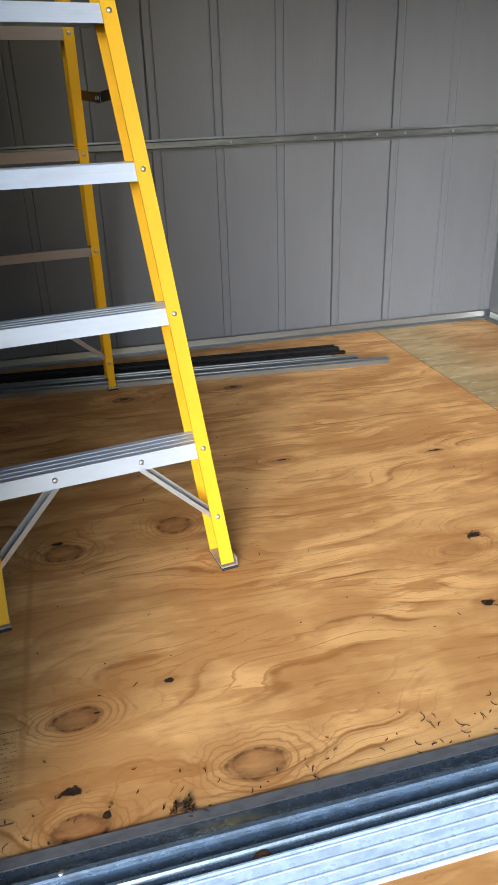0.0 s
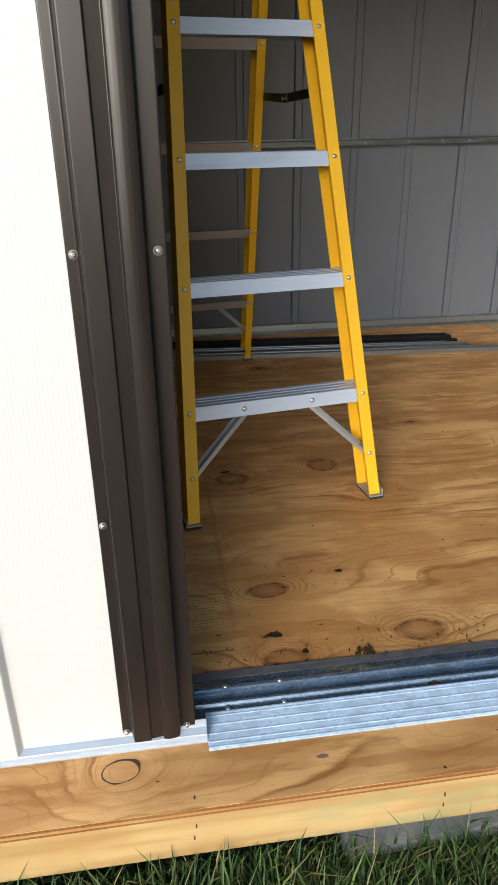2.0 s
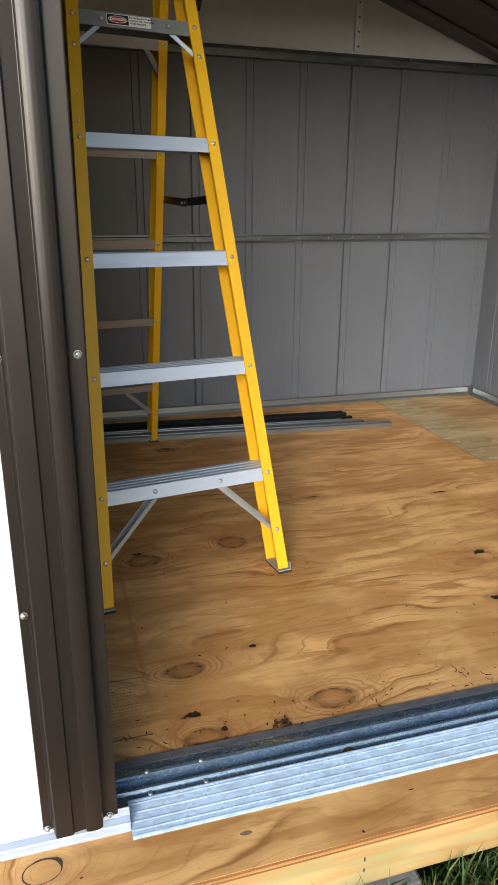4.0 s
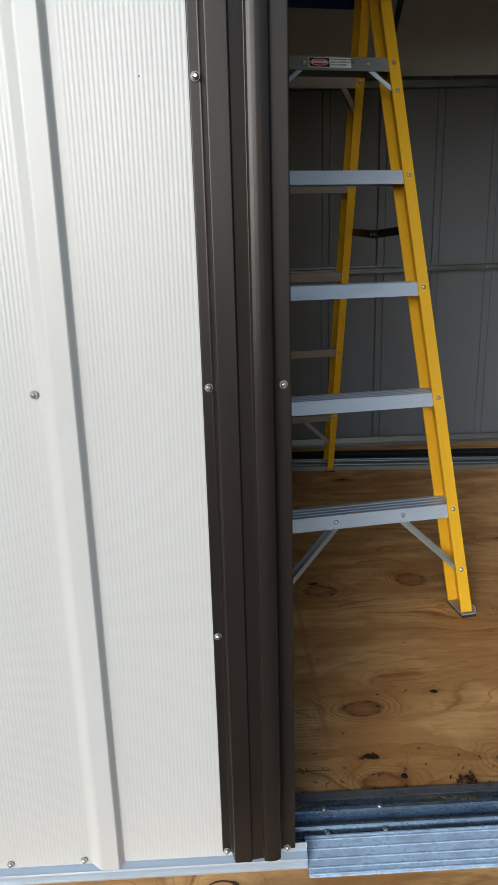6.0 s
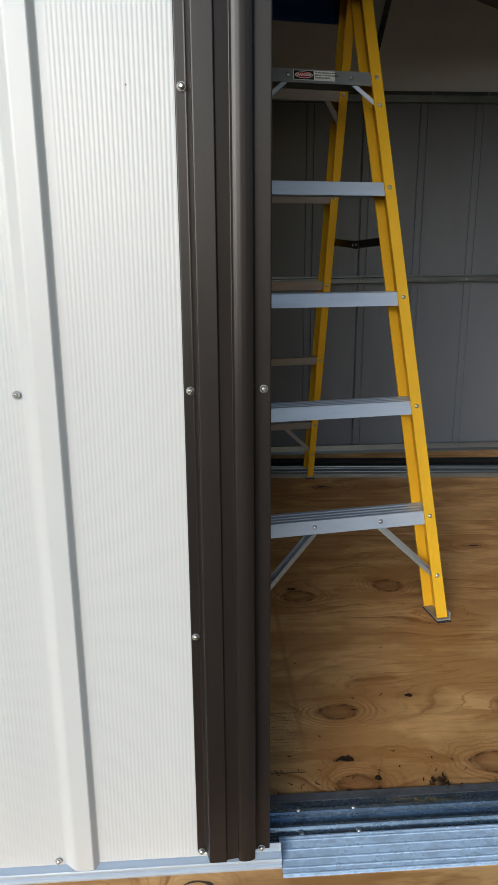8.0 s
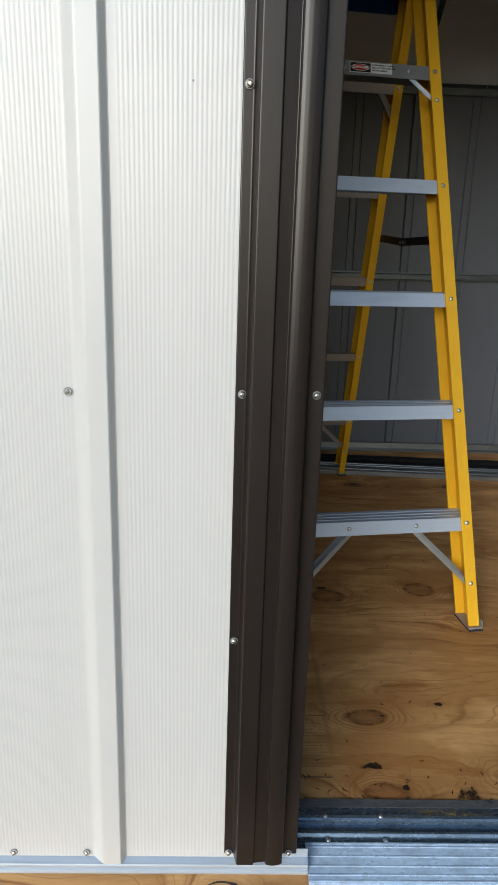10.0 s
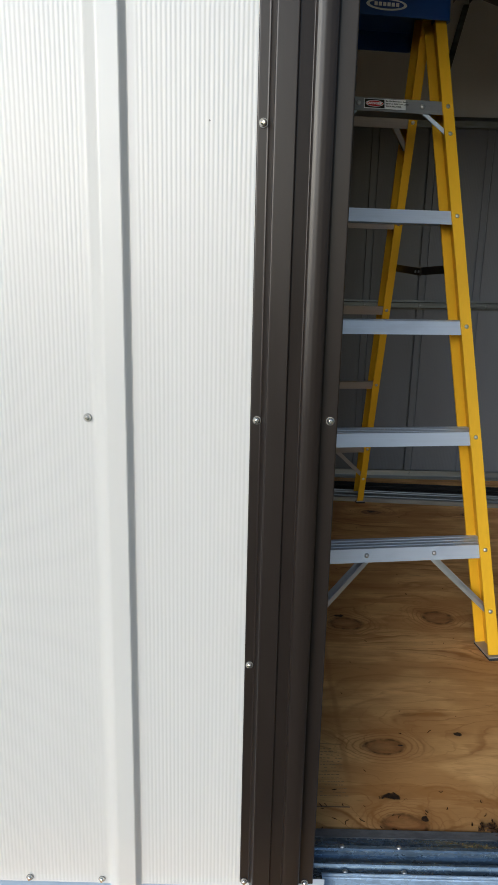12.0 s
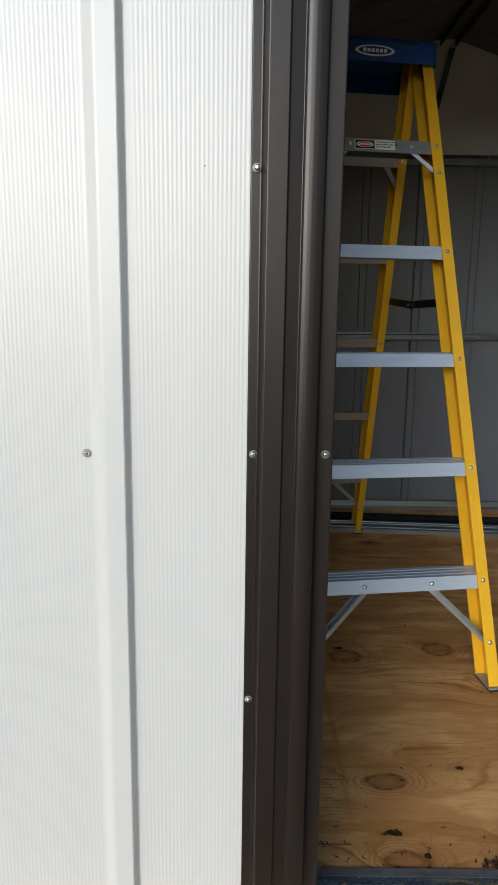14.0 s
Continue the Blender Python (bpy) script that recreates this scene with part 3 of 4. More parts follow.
for x in (-0.62, -0.36, -0.10, 0.16, 0.42, 0.68, 1.20, 1.36, 1.49, 1.64, 1.77, 2.0, 2.22):
    again(first, pose(x, Y_BACK - 0.033, 0.856))
rail = thing("wall_rail", "dark galvanised top rail under the gable", "rail", kind="structure")
bm = bmesh.new()
bent(bm, [(Y_BACK - 0.012, 1.640), (Y_BACK - 0.030, 1.642), (Y_BACK - 0.034, 1.668), (Y_BACK - 0.028, 1.684), (Y_BACK - 0.004, 1.690)], 0.001, X_LEFT, X_RIGHT, "x")
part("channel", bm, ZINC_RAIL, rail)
for x in (0.55, 0.98, 1.24, 1.75, 2.1):
    again(first, pose(x, Y_BACK - 0.032, 1.676), rail)
base = thing("base_channel", "galvanised floor channel along the walls", "channel", kind="structure")
bm = bmesh.new()
bent(bm, [(Y_BACK - 0.050, 0.001), (Y_BACK - 0.050, 0.008), (Y_BACK - 0.022, 0.010), (Y_BACK - 0.020, 0.036), (Y_BACK - 0.014, 0.038)], 0.001, X_LEFT, X_RIGHT, "x")
part("channel", bm, ZINC_FLOOR, base)
bm = bmesh.new()
bent(bm, [(X_RIGHT - 0.050, 0.001), (X_RIGHT - 0.050, 0.008), (X_RIGHT - 0.022, 0.010), (X_RIGHT - 0.020, 0.036), (X_RIGHT - 0.014, 0.038)], 0.001, 0.02, Y_BACK - 0.05, "y")
part("channel", bm, ZINC_FLOOR, base)
for x in (0.70, 1.21, 1.62, 2.05):
    again(first, pose(x, Y_BACK - 0.022, 0.024), base)
bm = bmesh.new()
bent(bm, [(-0.0105, 0.0004), (-0.0114, 0.0030), (-0.0107, 0.0062), (-0.0086, 0.0078), (-0.0084, 0.0148), (-0.0099, 0.0163), (-0.0094, 0.0178), (-0.0078, 0.0185), (-0.0016, 0.0222), (0.0012, 0.0235), (0.0020, 0.0400)], 0.001, X_LEFT, 0.0295, "x")
part("channel", bm, ZINC_BASE, base, "bright front channel")

# ---- floor ----
floor = thing("floor", "softwood plywood sheets on treated timbers, knotty and stained", "floor", kind="structure")
for name, x0, x1, y0, y1, mat in (
    ("plywood_sheet", -0.77, 1.668, -0.132, 1.3596, FLOOR), ("plywood_sheet", -0.77, 1.668, 1.361, 2.52, FLOOR),
    ("plywood_sheet", 1.671, 2.40, -0.132, 1.40, FLOOR), ("treated_sheet", 1.671, 2.40, 1.403, 2.52, FLOOR_GREEN), ("plywood_sheet", -0.95, -0.773, -0.132, 2.52, FLOOR),
):
    bm = bmesh.new()
    box(bm, x0, x1, y0, y1, -0.0010, 0.0, 0.0004)
    part(name, bm, mat, floor)
    for k, z in enumerate((-0.0011, -0.0065, -0.0119)):
        bm = bmesh.new()
        inset = 0.0012 if k % 2 == 0 else 0.0
        box(bm, x0 + 0.001, x1 - 0.001, y0 + inset, y1 - inset, z - 0.0053, z)
        part("ply", bm, PLY_EDGE if k % 2 == 0 else PLY_CORE, floor)
for x0, x1 in ((-0.95, 2.40),):
    bm = bmesh.new()
    box(bm, x0, x1, -0.130, -0.092, -0.106, -0.0172, 0.003)
    part("rim_joist", bm, TIMBER, floor, "pale treated rim joist")
for k in range(8):
    bm = bmesh.new()
    x = -0.94 + k * 0.47
    box(bm, x, x + 0.038, -0.0915, 2.52, -0.106, -0.0172)
    part("joist", bm, TIMBER, floor)


# ---- door jamb ----
jamb = thing("door_jamb", "dark brown coated steel door jamb with two raised folds", "door jamb", kind="structure")
bm = bmesh.new()
corners = [(-0.1080, 0.0045), (-0.1080, -0.0015), (-0.0935, -0.0015), (-0.0880, -0.0236), (-0.0612, -0.0236), (-0.0605, -0.0196), (-0.0420, -0.0170), (-0.0412, -0.0226), (-0.0365, -0.0242), (-0.0305, -0.0248), (-0.0245, -0.0243), (-0.0190, -0.0227), (-0.0148, -0.0203), (-0.0130, -0.0015), (0.0105, -0.0015), (0.0110, 0.038), (0.0070, 0.038)]
profile = rounded(corners, 0.0022)
bent(bm, profile, 0.0009, 0.033, DOOR_TOP + 0.02, "z")
part("folded_cover", bm, BROWN, jamb, smooth=True)
bm = bmesh.new()
bent(bm, [(DOOR_R - x, y) for x, y in profile], 0.0009, 0.033, DOOR_TOP + 0.02, "z")
part("folded_cover", bm, BROWN, jamb, smooth=True)


def screw_set(parent, spots):
    """Pan-head screws with a clear washer, on a front face."""
    bm = bmesh.new()
    rod(bm, (0, 0, 0), (0, -0.0012, 0), 0.0057, 16)
    washer = part("washer", bm, WASHER, parent, smooth=True, at=pose(*spots[0]))
    bm = bmesh.new()
    dome(bm, 0.0049, 0.0046)
    rod(bm, (0, -0.0044, 0), (0, -0.0049, 0), 0.0020, 8)
    head = part("screw", bm, SCREW, parent, smooth=True, at=pose(spots[0][0], spots[0][1] - 0.0012, spots[0][2]))
    for x, y, z in spots[1:]:
        tilt = random.uniform(-5, 5)
        again(washer, pose(x, y, z, tilt, 0, random.uniform(-5, 5)))
        again(head, pose(x, y - 0.0012, z, tilt))


screw_set(jamb, [(-0.101, -0.0028, 0.037), (-0.101, -0.0028, 0.429), (-0.099, -0.0028, 0.799), (-0.100, -0.0028, 1.170), (-0.003, -0.0028, 0.037), (0.0, -0.0028, 0.800)])
screw_set(wall_front, [(-0.328, -0.001, 0.797), (-0.331, -0.001, 0.033), (-0.448, -0.001, 0.033)])

bm = bmesh.new()
rod(bm, (-0.166, -0.0002, 1.172), (-0.166, -0.0010, 1.172), 0.0012, 7)
part("dirt_speck", bm, WASHER, wall_front)

# ---- sliding-door track in the threshold ----
track = thing("door_track", "galvanised steel sliding-door track across the threshold", "door track", kind="structure")
bm = bmesh.new()
bent(bm, [(0.126, 0.0012), (0.104, 0.0020), (0.101, 0.0042), (0.0985, 0.0120), (0.0965, 0.0140), (0.0900, 0.0142), (0.0875, 0.0125), (0.0860, 0.0042),
          (0.0660, 0.0036), (0.0640, 0.0105), (0.0625, 0.0122), (0.0590, 0.0122), (0.0570, 0.0100), (0.0555, 0.0062), (0.0340, 0.0056)][::-1], 0.001, 0.014, DOOR_R - 0.01, "x")
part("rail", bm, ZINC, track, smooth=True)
bm = bmesh.new()
line = [(0.0425, 0.0100), (0.0400, 0.0104)]
for y in (0.0360, 0.0190, 0.0020, -0.0130, -0.0235):
    z = 0.0098 - (0.040 - y) * 0.118
    line += [(y, z), (y - 0.0010, z + 0.0004), (y - 0.0024, z + 0.0003), (y - 0.0036, z - 0.0004)]
line += [(-0.0285, 0.0014), (-0.0300, 0.0004)]
bent(bm, line[::-1], 0.001, 0.030, DOOR_R - 0.03, "x")
# reflected sky is painted into the ramp's pale base colour
part("ramp", bm, ZINC_RAMP, track, "ridged ramp strip, sky sheen put into its pale colour")
bm = bmesh.new()
box(bm, 0.012, DOOR_R - 0.01, 0.127, 0.146, 0.0002, 0.0035, 0.001)
part("back_flange", bm, ZINC_FLANGE, track, "dull grey flange")
bm = bmesh.new()
dome(bm, 0.0048, 0.0036)
bmesh.ops.rotate(bm, cent=(0, 0, 0), matrix=Matrix.Rotation(radians(-90), 3, "X"), verts=bm.verts)
stud = part("screw", bm, RIVET, track, smooth=True, at=pose(0.071, 0.0945, 0.0142))
for x, y, z in ((0.171, 0.0945, 0.0142), (0.071, 0.0478, 0.0088), (0.171, 0.0478, 0.0088), (DOOR_R - 0.17, 0.0945, 0.0142), (DOOR_R - 0.07, 0.0945, 0.0142), (DOOR_R - 0.17, 0.0478, 0.0088), (DOOR_R - 0.07, 0.0478, 0.0088)):
    again(stud, pose(x, y, z))
bm = bmesh.new()
bmesh.ops.create_icosphere(bm, subdivisions=2, radius=0.009, matrix=Matrix.Diagonal((1.5, 0.8, 0.35, 1)))
for v in bm.verts:
    v.co += noise.noise_vector(v.co * 180) * 0.002
part("mud_clump", bm, SHAVING, track, "brown mud clump", at=pose(0.448, 0.047, 0.0075))


# ---- step ladder ----
REAR_Y = 1.288
F_LEAN, R_LEAN = 0.275, -0.448
STEPS = [0.283, 0.575, 0.863, 1.152, 1.440]


def half_width(z):
    return 0.2545 - 0.0655 * z


def rear_half(z):
    return 0.279 - 0.0855 * z


def channel_rail(bm, s, half, z0, z1, y0, lean, back, flange=0.031, depth=0.076, t=0.0045):
    """A leaning C-section rail, open towards the ladder's middle. s: which side; back: 1 where its flanges run back from the front face."""
    c = 1 / math.hypot(1, lean)
    dy, dz = back * c, -back * lean * c
    out = [(0, 0), (flange, 0), (flange, depth), (0, depth), (0, depth - t), (flange - t, depth - t), (flange - t, t), (0, t)]
    rings = []
    for z in (z0, (z0 + z1) / 2, z1):
        x_in = half(z) - flange / 2
        rings.append([(s * (x_in + u), y0 + lean * z + v * dy, z + v * dz) for u, v in out])
    loops(bm, rings)


def step_ladder():
    ladder = thing("step_ladder", "yellow fibreglass step ladder standing open on the plywood, blue top", "ladder", at=pose(0.3085, 0.7025, 0, 0, 0, 8.7))
    c = 1 / math.hypot(1, F_LEAN)
    cr = 1 / math.hypot(1, R_LEAN)
    bm = bmesh.new()
    dome(bm, 0.0062, 0.0035, sides=10)
    rivet = part("rivet", bm, RIVET, ladder, smooth=True, at=pose(half_width(STEPS[0]), F_LEAN * STEPS[0] - 0.0003, STEPS[0], -15.4))
    for s in (-1, 1):
        bm = bmesh.new()
        channel_rail(bm, s, half_width, 0.012, 1.700, 0.0, F_LEAN, 1)
        part("front_rail", bm, YELLOW, ladder)
        bm = bmesh.new()
        channel_rail(bm, s, rear_half, 0.012, 1.700, REAR_Y, R_LEAN, 1, 0.027, 0.068, 0.004)
        part("rear_rail", bm, YELLOW, ladder)
        # shoes: a folded plate round the foot with a rubber pad below
        for name, half, y0, lean, depth in (("front_shoe", half_width, 0.0, F_LEAN, 0.080), ("rear_shoe", rear_half, REAR_Y, R_LEAN, 0.074)):
            bm = bmesh.new()
            x0, x1 = half(0) - 0.019, half(0) + 0.021
            box(bm, s * x0, s * x1, y0 - 0.004, y0 + depth + 0.004, 0.006, 0.010, 0.001)
            box(bm, s * (x1 - 0.0025), s * x1, y0 - 0.003, y0 + depth + 0.002, 0.008, 0.028, 0.001)
            shoe = part(name, bm, ALUMINIUM_DULL, ladder, "grey metal shoe")
            bm = bmesh.new()
            box(bm, s * (x0 + 0.001), s * (x1 + 0.001), y0 - 0.006, y0 + depth + 0.005, 0.0, 0.0062, 0.0015)
            part("pad", bm, RUBBER, shoe, "black rubber pad")
        for z in STEPS[1:] if s > 0 else STEPS:
            again(rivet, pose(s * half_width(z), F_LEAN * z - 0.0003, z, -15.4))
        for z in (0.124, 1.368):
            again(rivet, pose(s * half_width(z), F_LEAN * z - 0.0003, z, -15.4))
        for z in (0.130, 0.281, 0.575, 0.869, 1.158, 1.445):
            again(rivet, pose(s * rear_half(z), REAR_Y + R_LEAN * z - 0.0003, z, 20.0))
        for z in (1.19, 1.26) if s < 0 else ():
            again(rivet, pose(s * half_width(z), F_LEAN * z - 0.0003, z, -15.4) @ Matrix.Scale(0.6, 4))
    # treads: channel with a ridged top and two lips
    for k, z in enumerate(STEPS):
        hw = half_width(z) + 0.010
        bm = bmesh.new()
        y = F_LEAN * z + 0.0080
        top = z + 0.0125
        outline = [(0, -0.035), (0, 0)]
        for a, b in ((0.013, 0.019), (0.032, 0.038), (0.051, 0.057)):
            outline += [(a, 0.0), (a + 0.0010, -0.0040), (b - 0.0010, -0.0040), (b, 0.0)]
        outline += [(0.071, 0.0), (0.071, -0.034)]
        inner = [(0.0685, -0.034), (0.0685, -0.0062), (0.0025, -0.0062), (0.0025, -0.035)]
        ring = outline + inner
        n = len(ring)
        ends = [[bm.verts.new((s * hw, y + p[0] + F_LEAN * p[1] * (0.9 if p[0] < 0.01 else 0), top + p[1])) for p in ring] for s in (-1, 1)]
        for i in range(n):
            bm.faces.new((ends[0][i], ends[0][(i + 1) % n], ends[1][(i + 1) % n], ends[1][i]))
        for e in ends:
            bm.faces.new(e)
        # the highest tread takes the darkened copy, for the shade below the header
        tread = part("tread", bm, ALUMINIUM_SHADED if k == 4 else ALUMINIUM, ladder, "aluminium tread, its shade put into a darker tone" if k == 4 else "")
        if k in (0, 4):
            for x in (-0.093, 0.093):
                again(rivet, pose(x if k == 0 else x * 0.95, y - 0.0006 + F_LEAN * -0.02, z - 0.004, -14)).parent = tread
    # knee braces below the lowest and the highest tread
    for z_step, z_rail, x_mid in ((STEPS[0], 0.124, 0.093), (STEPS[4], 1.368, 0.095)):
        for s in (-1, 1):
            a = Vector((s * x_mid, F_LEAN * z_step + 0.004, z_step - 0.020))
            b = Vector((s * (half_width(z_rail) - 0.006), F_LEAN * z_rail + 0.008, z_rail))
            way = (b - a).normalized()
            up = Vector((0, 1, 0)).cross(way).normalized() * -s
            bm = bmesh.new()
            if z_step > 1:
                loops(bm, [[p + up * u + Vector((0, v, 0)) for u, v in ((-0.0052, 0), (0.0052, 0), (0.0052, 0.003), (-0.0052, 0.003))] for p in (a, b)])
                part("knee_brace", bm, ALUMINIUM, ladder)
                continue
            loops(bm, [[p + up * u + Vector((0, v, 0)) for u, v in ((-0.0090, 0), (0.0015, 0), (0.0015, 0.0014), (-0.0076, 0.0014), (-0.0076, 0.0196), (0.0090, 0.0196), (0.0090, 0.0210), (-0.0090, 0.0210))] for p in (a, b)])
            part("knee_brace", bm, ALUMINIUM_BRACE, ladder)
    # rear rungs
    for z in (0.281, 0.575, 0.869, 1.158, 1.445):
        hw = rear_half(z) + 0.009
        y = REAR_Y + R_LEAN * z + 0.004
        bm = bmesh.new()
        ring = [(0, -0.016), (0, 0.014), (0.026, 0.014), (0.026, 0.0118), (0.0022, 0.0118), (0.0022, -0.016)]
        ends = [[bm.verts.new((s * hw, y + p[0] + R_LEAN * p[1], z + p[1])) for p in ring] for s in (-1, 1)]
        for i in range(6):
            bm.faces.new((ends[0][i], ends[0][(i + 1) % 6], ends[1][(i + 1) % 6], ends[1][i]))
        for e in ends:
            bm.faces.new(e)
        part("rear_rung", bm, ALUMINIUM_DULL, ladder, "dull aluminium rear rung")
    for z_step, z_rail, x_mid in ((0.281, 0.150, 0.13), (1.445, 1.375, 0.105)):
        for s in (-1, 1):
            a = Vector((s * x_mid, REAR_Y + R_LEAN * z_step + 0.012, z_step - 0.012))
            b = Vector((s * (rear_half(z_rail) - 0.008), REAR_Y + R_LEAN * z_rail + 0.006, z_rail))
            way = (b - a).normalized()
            up = Vector((0, 1, 0)).cross(way).normalized()
            bm = bmesh.new()
            loops(bm, [[p + up * u + Vector((0, v, 0)) for u, v in ((-0.008, 0), (0.008, 0), (0.008, 0.010), (0.006, 0.010), (0.006, 0.002), (-0.006, 0.002), (-0.006, 0.010), (-0.008, 0.010))] for p in (a, b)])
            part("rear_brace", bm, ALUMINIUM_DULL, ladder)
    # spreaders: two dark links on each side, hinged in the middle
    for s in (-1, 1):
        z = 1.012
        x = s * (half_width(z) + 0.0245)
        y0, y1, ym = F_LEAN * z + 0.03, REAR_Y + R_LEAN * z + 0.03, 0.637
        spread = None
        for a, b, off in (((y0, z + 0.004), (ym + 0.028, z - 0.006), 0.0), ((ym - 0.028, z - 0.007), (y1, z + 0.008), 0.0042)):
            bm = bmesh.new()
            ring = []
            for (y, zz) in (a, b):
                ring.append([(x - s * off, y, zz - 0.012), (x - s * (off + 0.0035), y, zz - 0.012), (x - s * (off + 0.0035), y, zz + 0.012), (x - s * off, y, zz + 0.012)])
            loops(bm, ring)
            bmesh.ops.bevel(bm, geom=bm.edges[:], offset=0.0008, segments=1, affect="EDGES")
            spread = part("spreader", bm, STEEL_DARK, ladder, "dark steel spreader link")
        for y in (ym - 0.014, ym + 0.014):
            bm = bmesh.new()
            rod(bm, (x - s * 0.010, y, z - 0.006), (x + s * 0.003, y, z - 0.006), 0.0045, 10)
            part("hinge_pin", bm, RIVET, spread)
    # moulded top: a tray with skirts and a recess in the middle
    bm = bmesh.new()
    y0, y1, w0, z0, z1 = 0.440, 0.722, 0.163, 1.660, 1.724
    outer = [(-w0, y0), (w0, y0), (w0 - 0.004, y1), (-w0 + 0.004, y1)]

    def ring_at(inset, z, flare=0.0):
        pts = []
        for k, (x, y) in enumerate(outer):
            sx, sy = (-1 if x < 0 else 1), (-1 if k < 2 else 1)
            for da in (0, 1, 2, 3):
                a = da / 3 * math.pi / 2
                r = 0.014
                ca, sa = math.cos(a), math.sin(a)
                if sx * sy > 0:
                    ca, sa = ca, sa
                else:
                    ca, sa = sa, ca
                pts.append((x - sx * (inset - flare) - sx * r * (1 - ca), y - sy * (inset - flare) - sy * r * (1 - sa), z))
        return pts

    loops(bm, [ring_at(0.006, z0 - 0.0, 0.004), ring_at(0, z0, 0.004), ring_at(0, z1 - 0.012, 0.002), ring_at(0.003, z1 - 0.003), ring_at(0.010, z1), ring_at(0.030, z1), ring_at(0.034, z1 - 0.010)], caps=False)
    made = [bm.verts.new(p) for p in ring_at(0.034, z1 - 0.010)]
    bm.faces.new(made)
    loops(bm, [ring_at(0.006, z0, 0.004), ring_at(0.007, z1 - 0.014), ring_at(0.04, z1 - 0.016)], caps=False)
    made = [bm.verts.new(p) for p in ring_at(0.04, z1 - 0.016)]
    bm.faces.new(made)
    bmesh.ops.remove_doubles(bm, verts=bm.verts, dist=0.00005)
    cap = part("top_cap", bm, BLUE, ladder, "blue moulded plastic top")
    # badge: an oval in silver with a darker oval and plain bars on it
    def oval(rx, rz, y, mat, name, parent, x=-0.017, z=1.686):
        bm = bmesh.new()
        loops(bm, [[(x + rx * math.cos(a), yy, z + rz * math.sin(a)) for a in (2 * math.pi * i / 36 for i in range(36))] for yy in (y, y + 0.0012)])
        return part(name, bm, mat, parent)
    badge = oval(0.056, 0.0140, y0 - 0.0060, SILVER, "badge", cap)
    oval(0.047, 0.0100, y0 - 0.0066, BLUE, "badge_field", badge)
    bm = bmesh.new()
    for k in range(6):
        box(bm, -0.051 + k * 0.0118, -0.051 + k * 0.0118 + 0.0085, y0 - 0.0072, y0 - 0.0058, 1.6815, 1.6905)
    part("badge_mark", bm, SILVER, badge)
    # slot in the cap's face
    bm = bmesh.new()
    box(bm, 0.055, 0.105, y0 - 0.0048, y0 - 0.0025, 1.708, 1.714)
    part("slot", bm, LABEL_BLACK, cap)
    # warning label on the highest tread
    tilt = math.degrees(math.atan(F_LEAN))
    lab = pose(-0.017, F_LEAN * STEPS[4] + 0.0022, STEPS[4] - 0.0035, -tilt * 0.9) @ Matrix.Diagonal((1.22, 1, 1.05, 1))
    bm = bmesh.new()
    box(bm, -0.0475, 0.0475, -0.0006, 0.0, -0.0125, 0.0125)
    sticker = part("warning_label", bm, LABEL_WHITE, ladder, "white warning sticker with a red oval", at=lab)
    bm = bmesh.new()
    box(bm, -0.0460, -0.0010, -0.0009, 0.0, -0.0110, 0.0110)
    part("label_field", bm, LABEL_BLACK, sticker)
    bm = bmesh.new()
    loops(bm, [[(-0.0235 + 0.0202 * math.cos(a), y, 0.0080 * math.sin(a)) for a in (2 * math.pi * i / 32 for i in range(32))] for y in (-0.0013, -0.0005)])
    part("label_ring", bm, LABEL_WHITE, sticker)
    bm = bmesh.new()
    loops(bm, [[(-0.0235 + 0.0190 * math.cos(a), y, 0.0069 * math.sin(a)) for a in (2 * math.pi * i / 32 for i in range(32))] for y in (-0.0015, -0.0005)])
    part("label_oval", bm, LABEL_RED, sticker)

    def words(text, size, x, z, mat, align="LEFT"):
        curve = bpy.data.curves.new("lettering", "FONT")
        curve.body, curve.size, curve.align_x, curve.align_y, curve.extrude = text, size, align, "CENTER", 0.0001
        curve.offset = size * 0.035
        tmp = bpy.data.objects.new("lettering", curve)
        scene.collection.objects.link(tmp)
        bpy.context.view_layer.update()
        mesh = bpy.data.meshes.new_from_object(tmp.evaluated_get(bpy.context.evaluated_depsgraph_get()))
        bpy.data.objects.remove(tmp)
        mesh.materials.clear()
        mesh.materials.append(mat)
        ob = new("lettering", mesh)
        ob.parent = sticker
        ob.matrix_basis = pose(x, -0.0018, z, 90)
        return ob

    words("DANGER", 0.0084, -0.0235, 0.0, LABEL_WHITE, "CENTER")
    for k, text in enumerate(("Do Not Stand at or above", "this level. YOU CAN LOSE", "YOUR BALANCE.")):
        words(text, 0.0047, 0.0015, 0.0072 - 0.0066 * k, LABEL_BLACK)
    return ladder


step_ladder()

# ---- loose lengths of metal lying by the back wall ----
def floor_channel(x1, y1, x0, y0, width, height, lie=0.0):
    """A U-section length lying on the floor, from its far end to its near one."""
    ob = thing("metal_channel", "long galvanised steel channel lying on the plywood", "channel", "loose lengths by the back wall", at=pose((x0 + x1) / 2, (y0 + y1) / 2, lie, 0, 0, math.degrees(math.atan2(y1 - y0, x1 - x0))))
    half = math.hypot(x1 - x0, y1 - y0) / 2
    bm = bmesh.new()
    bent(bm, [(-width / 2, 0.001), (-width / 2, height - 0.002), (-width / 2 + 0.002, height), (-width * 0.12, height), (-width * 0.08, height - 0.003), (width * 0.08, height - 0.003), (width * 0.12, height), (width / 2 - 0.002, height), (width / 2, height - 0.002), (width / 2, 0.001)], 0.001, -half, half, "x")
    part("section", bm, ZINC_FLOOR, ob)
    return ob


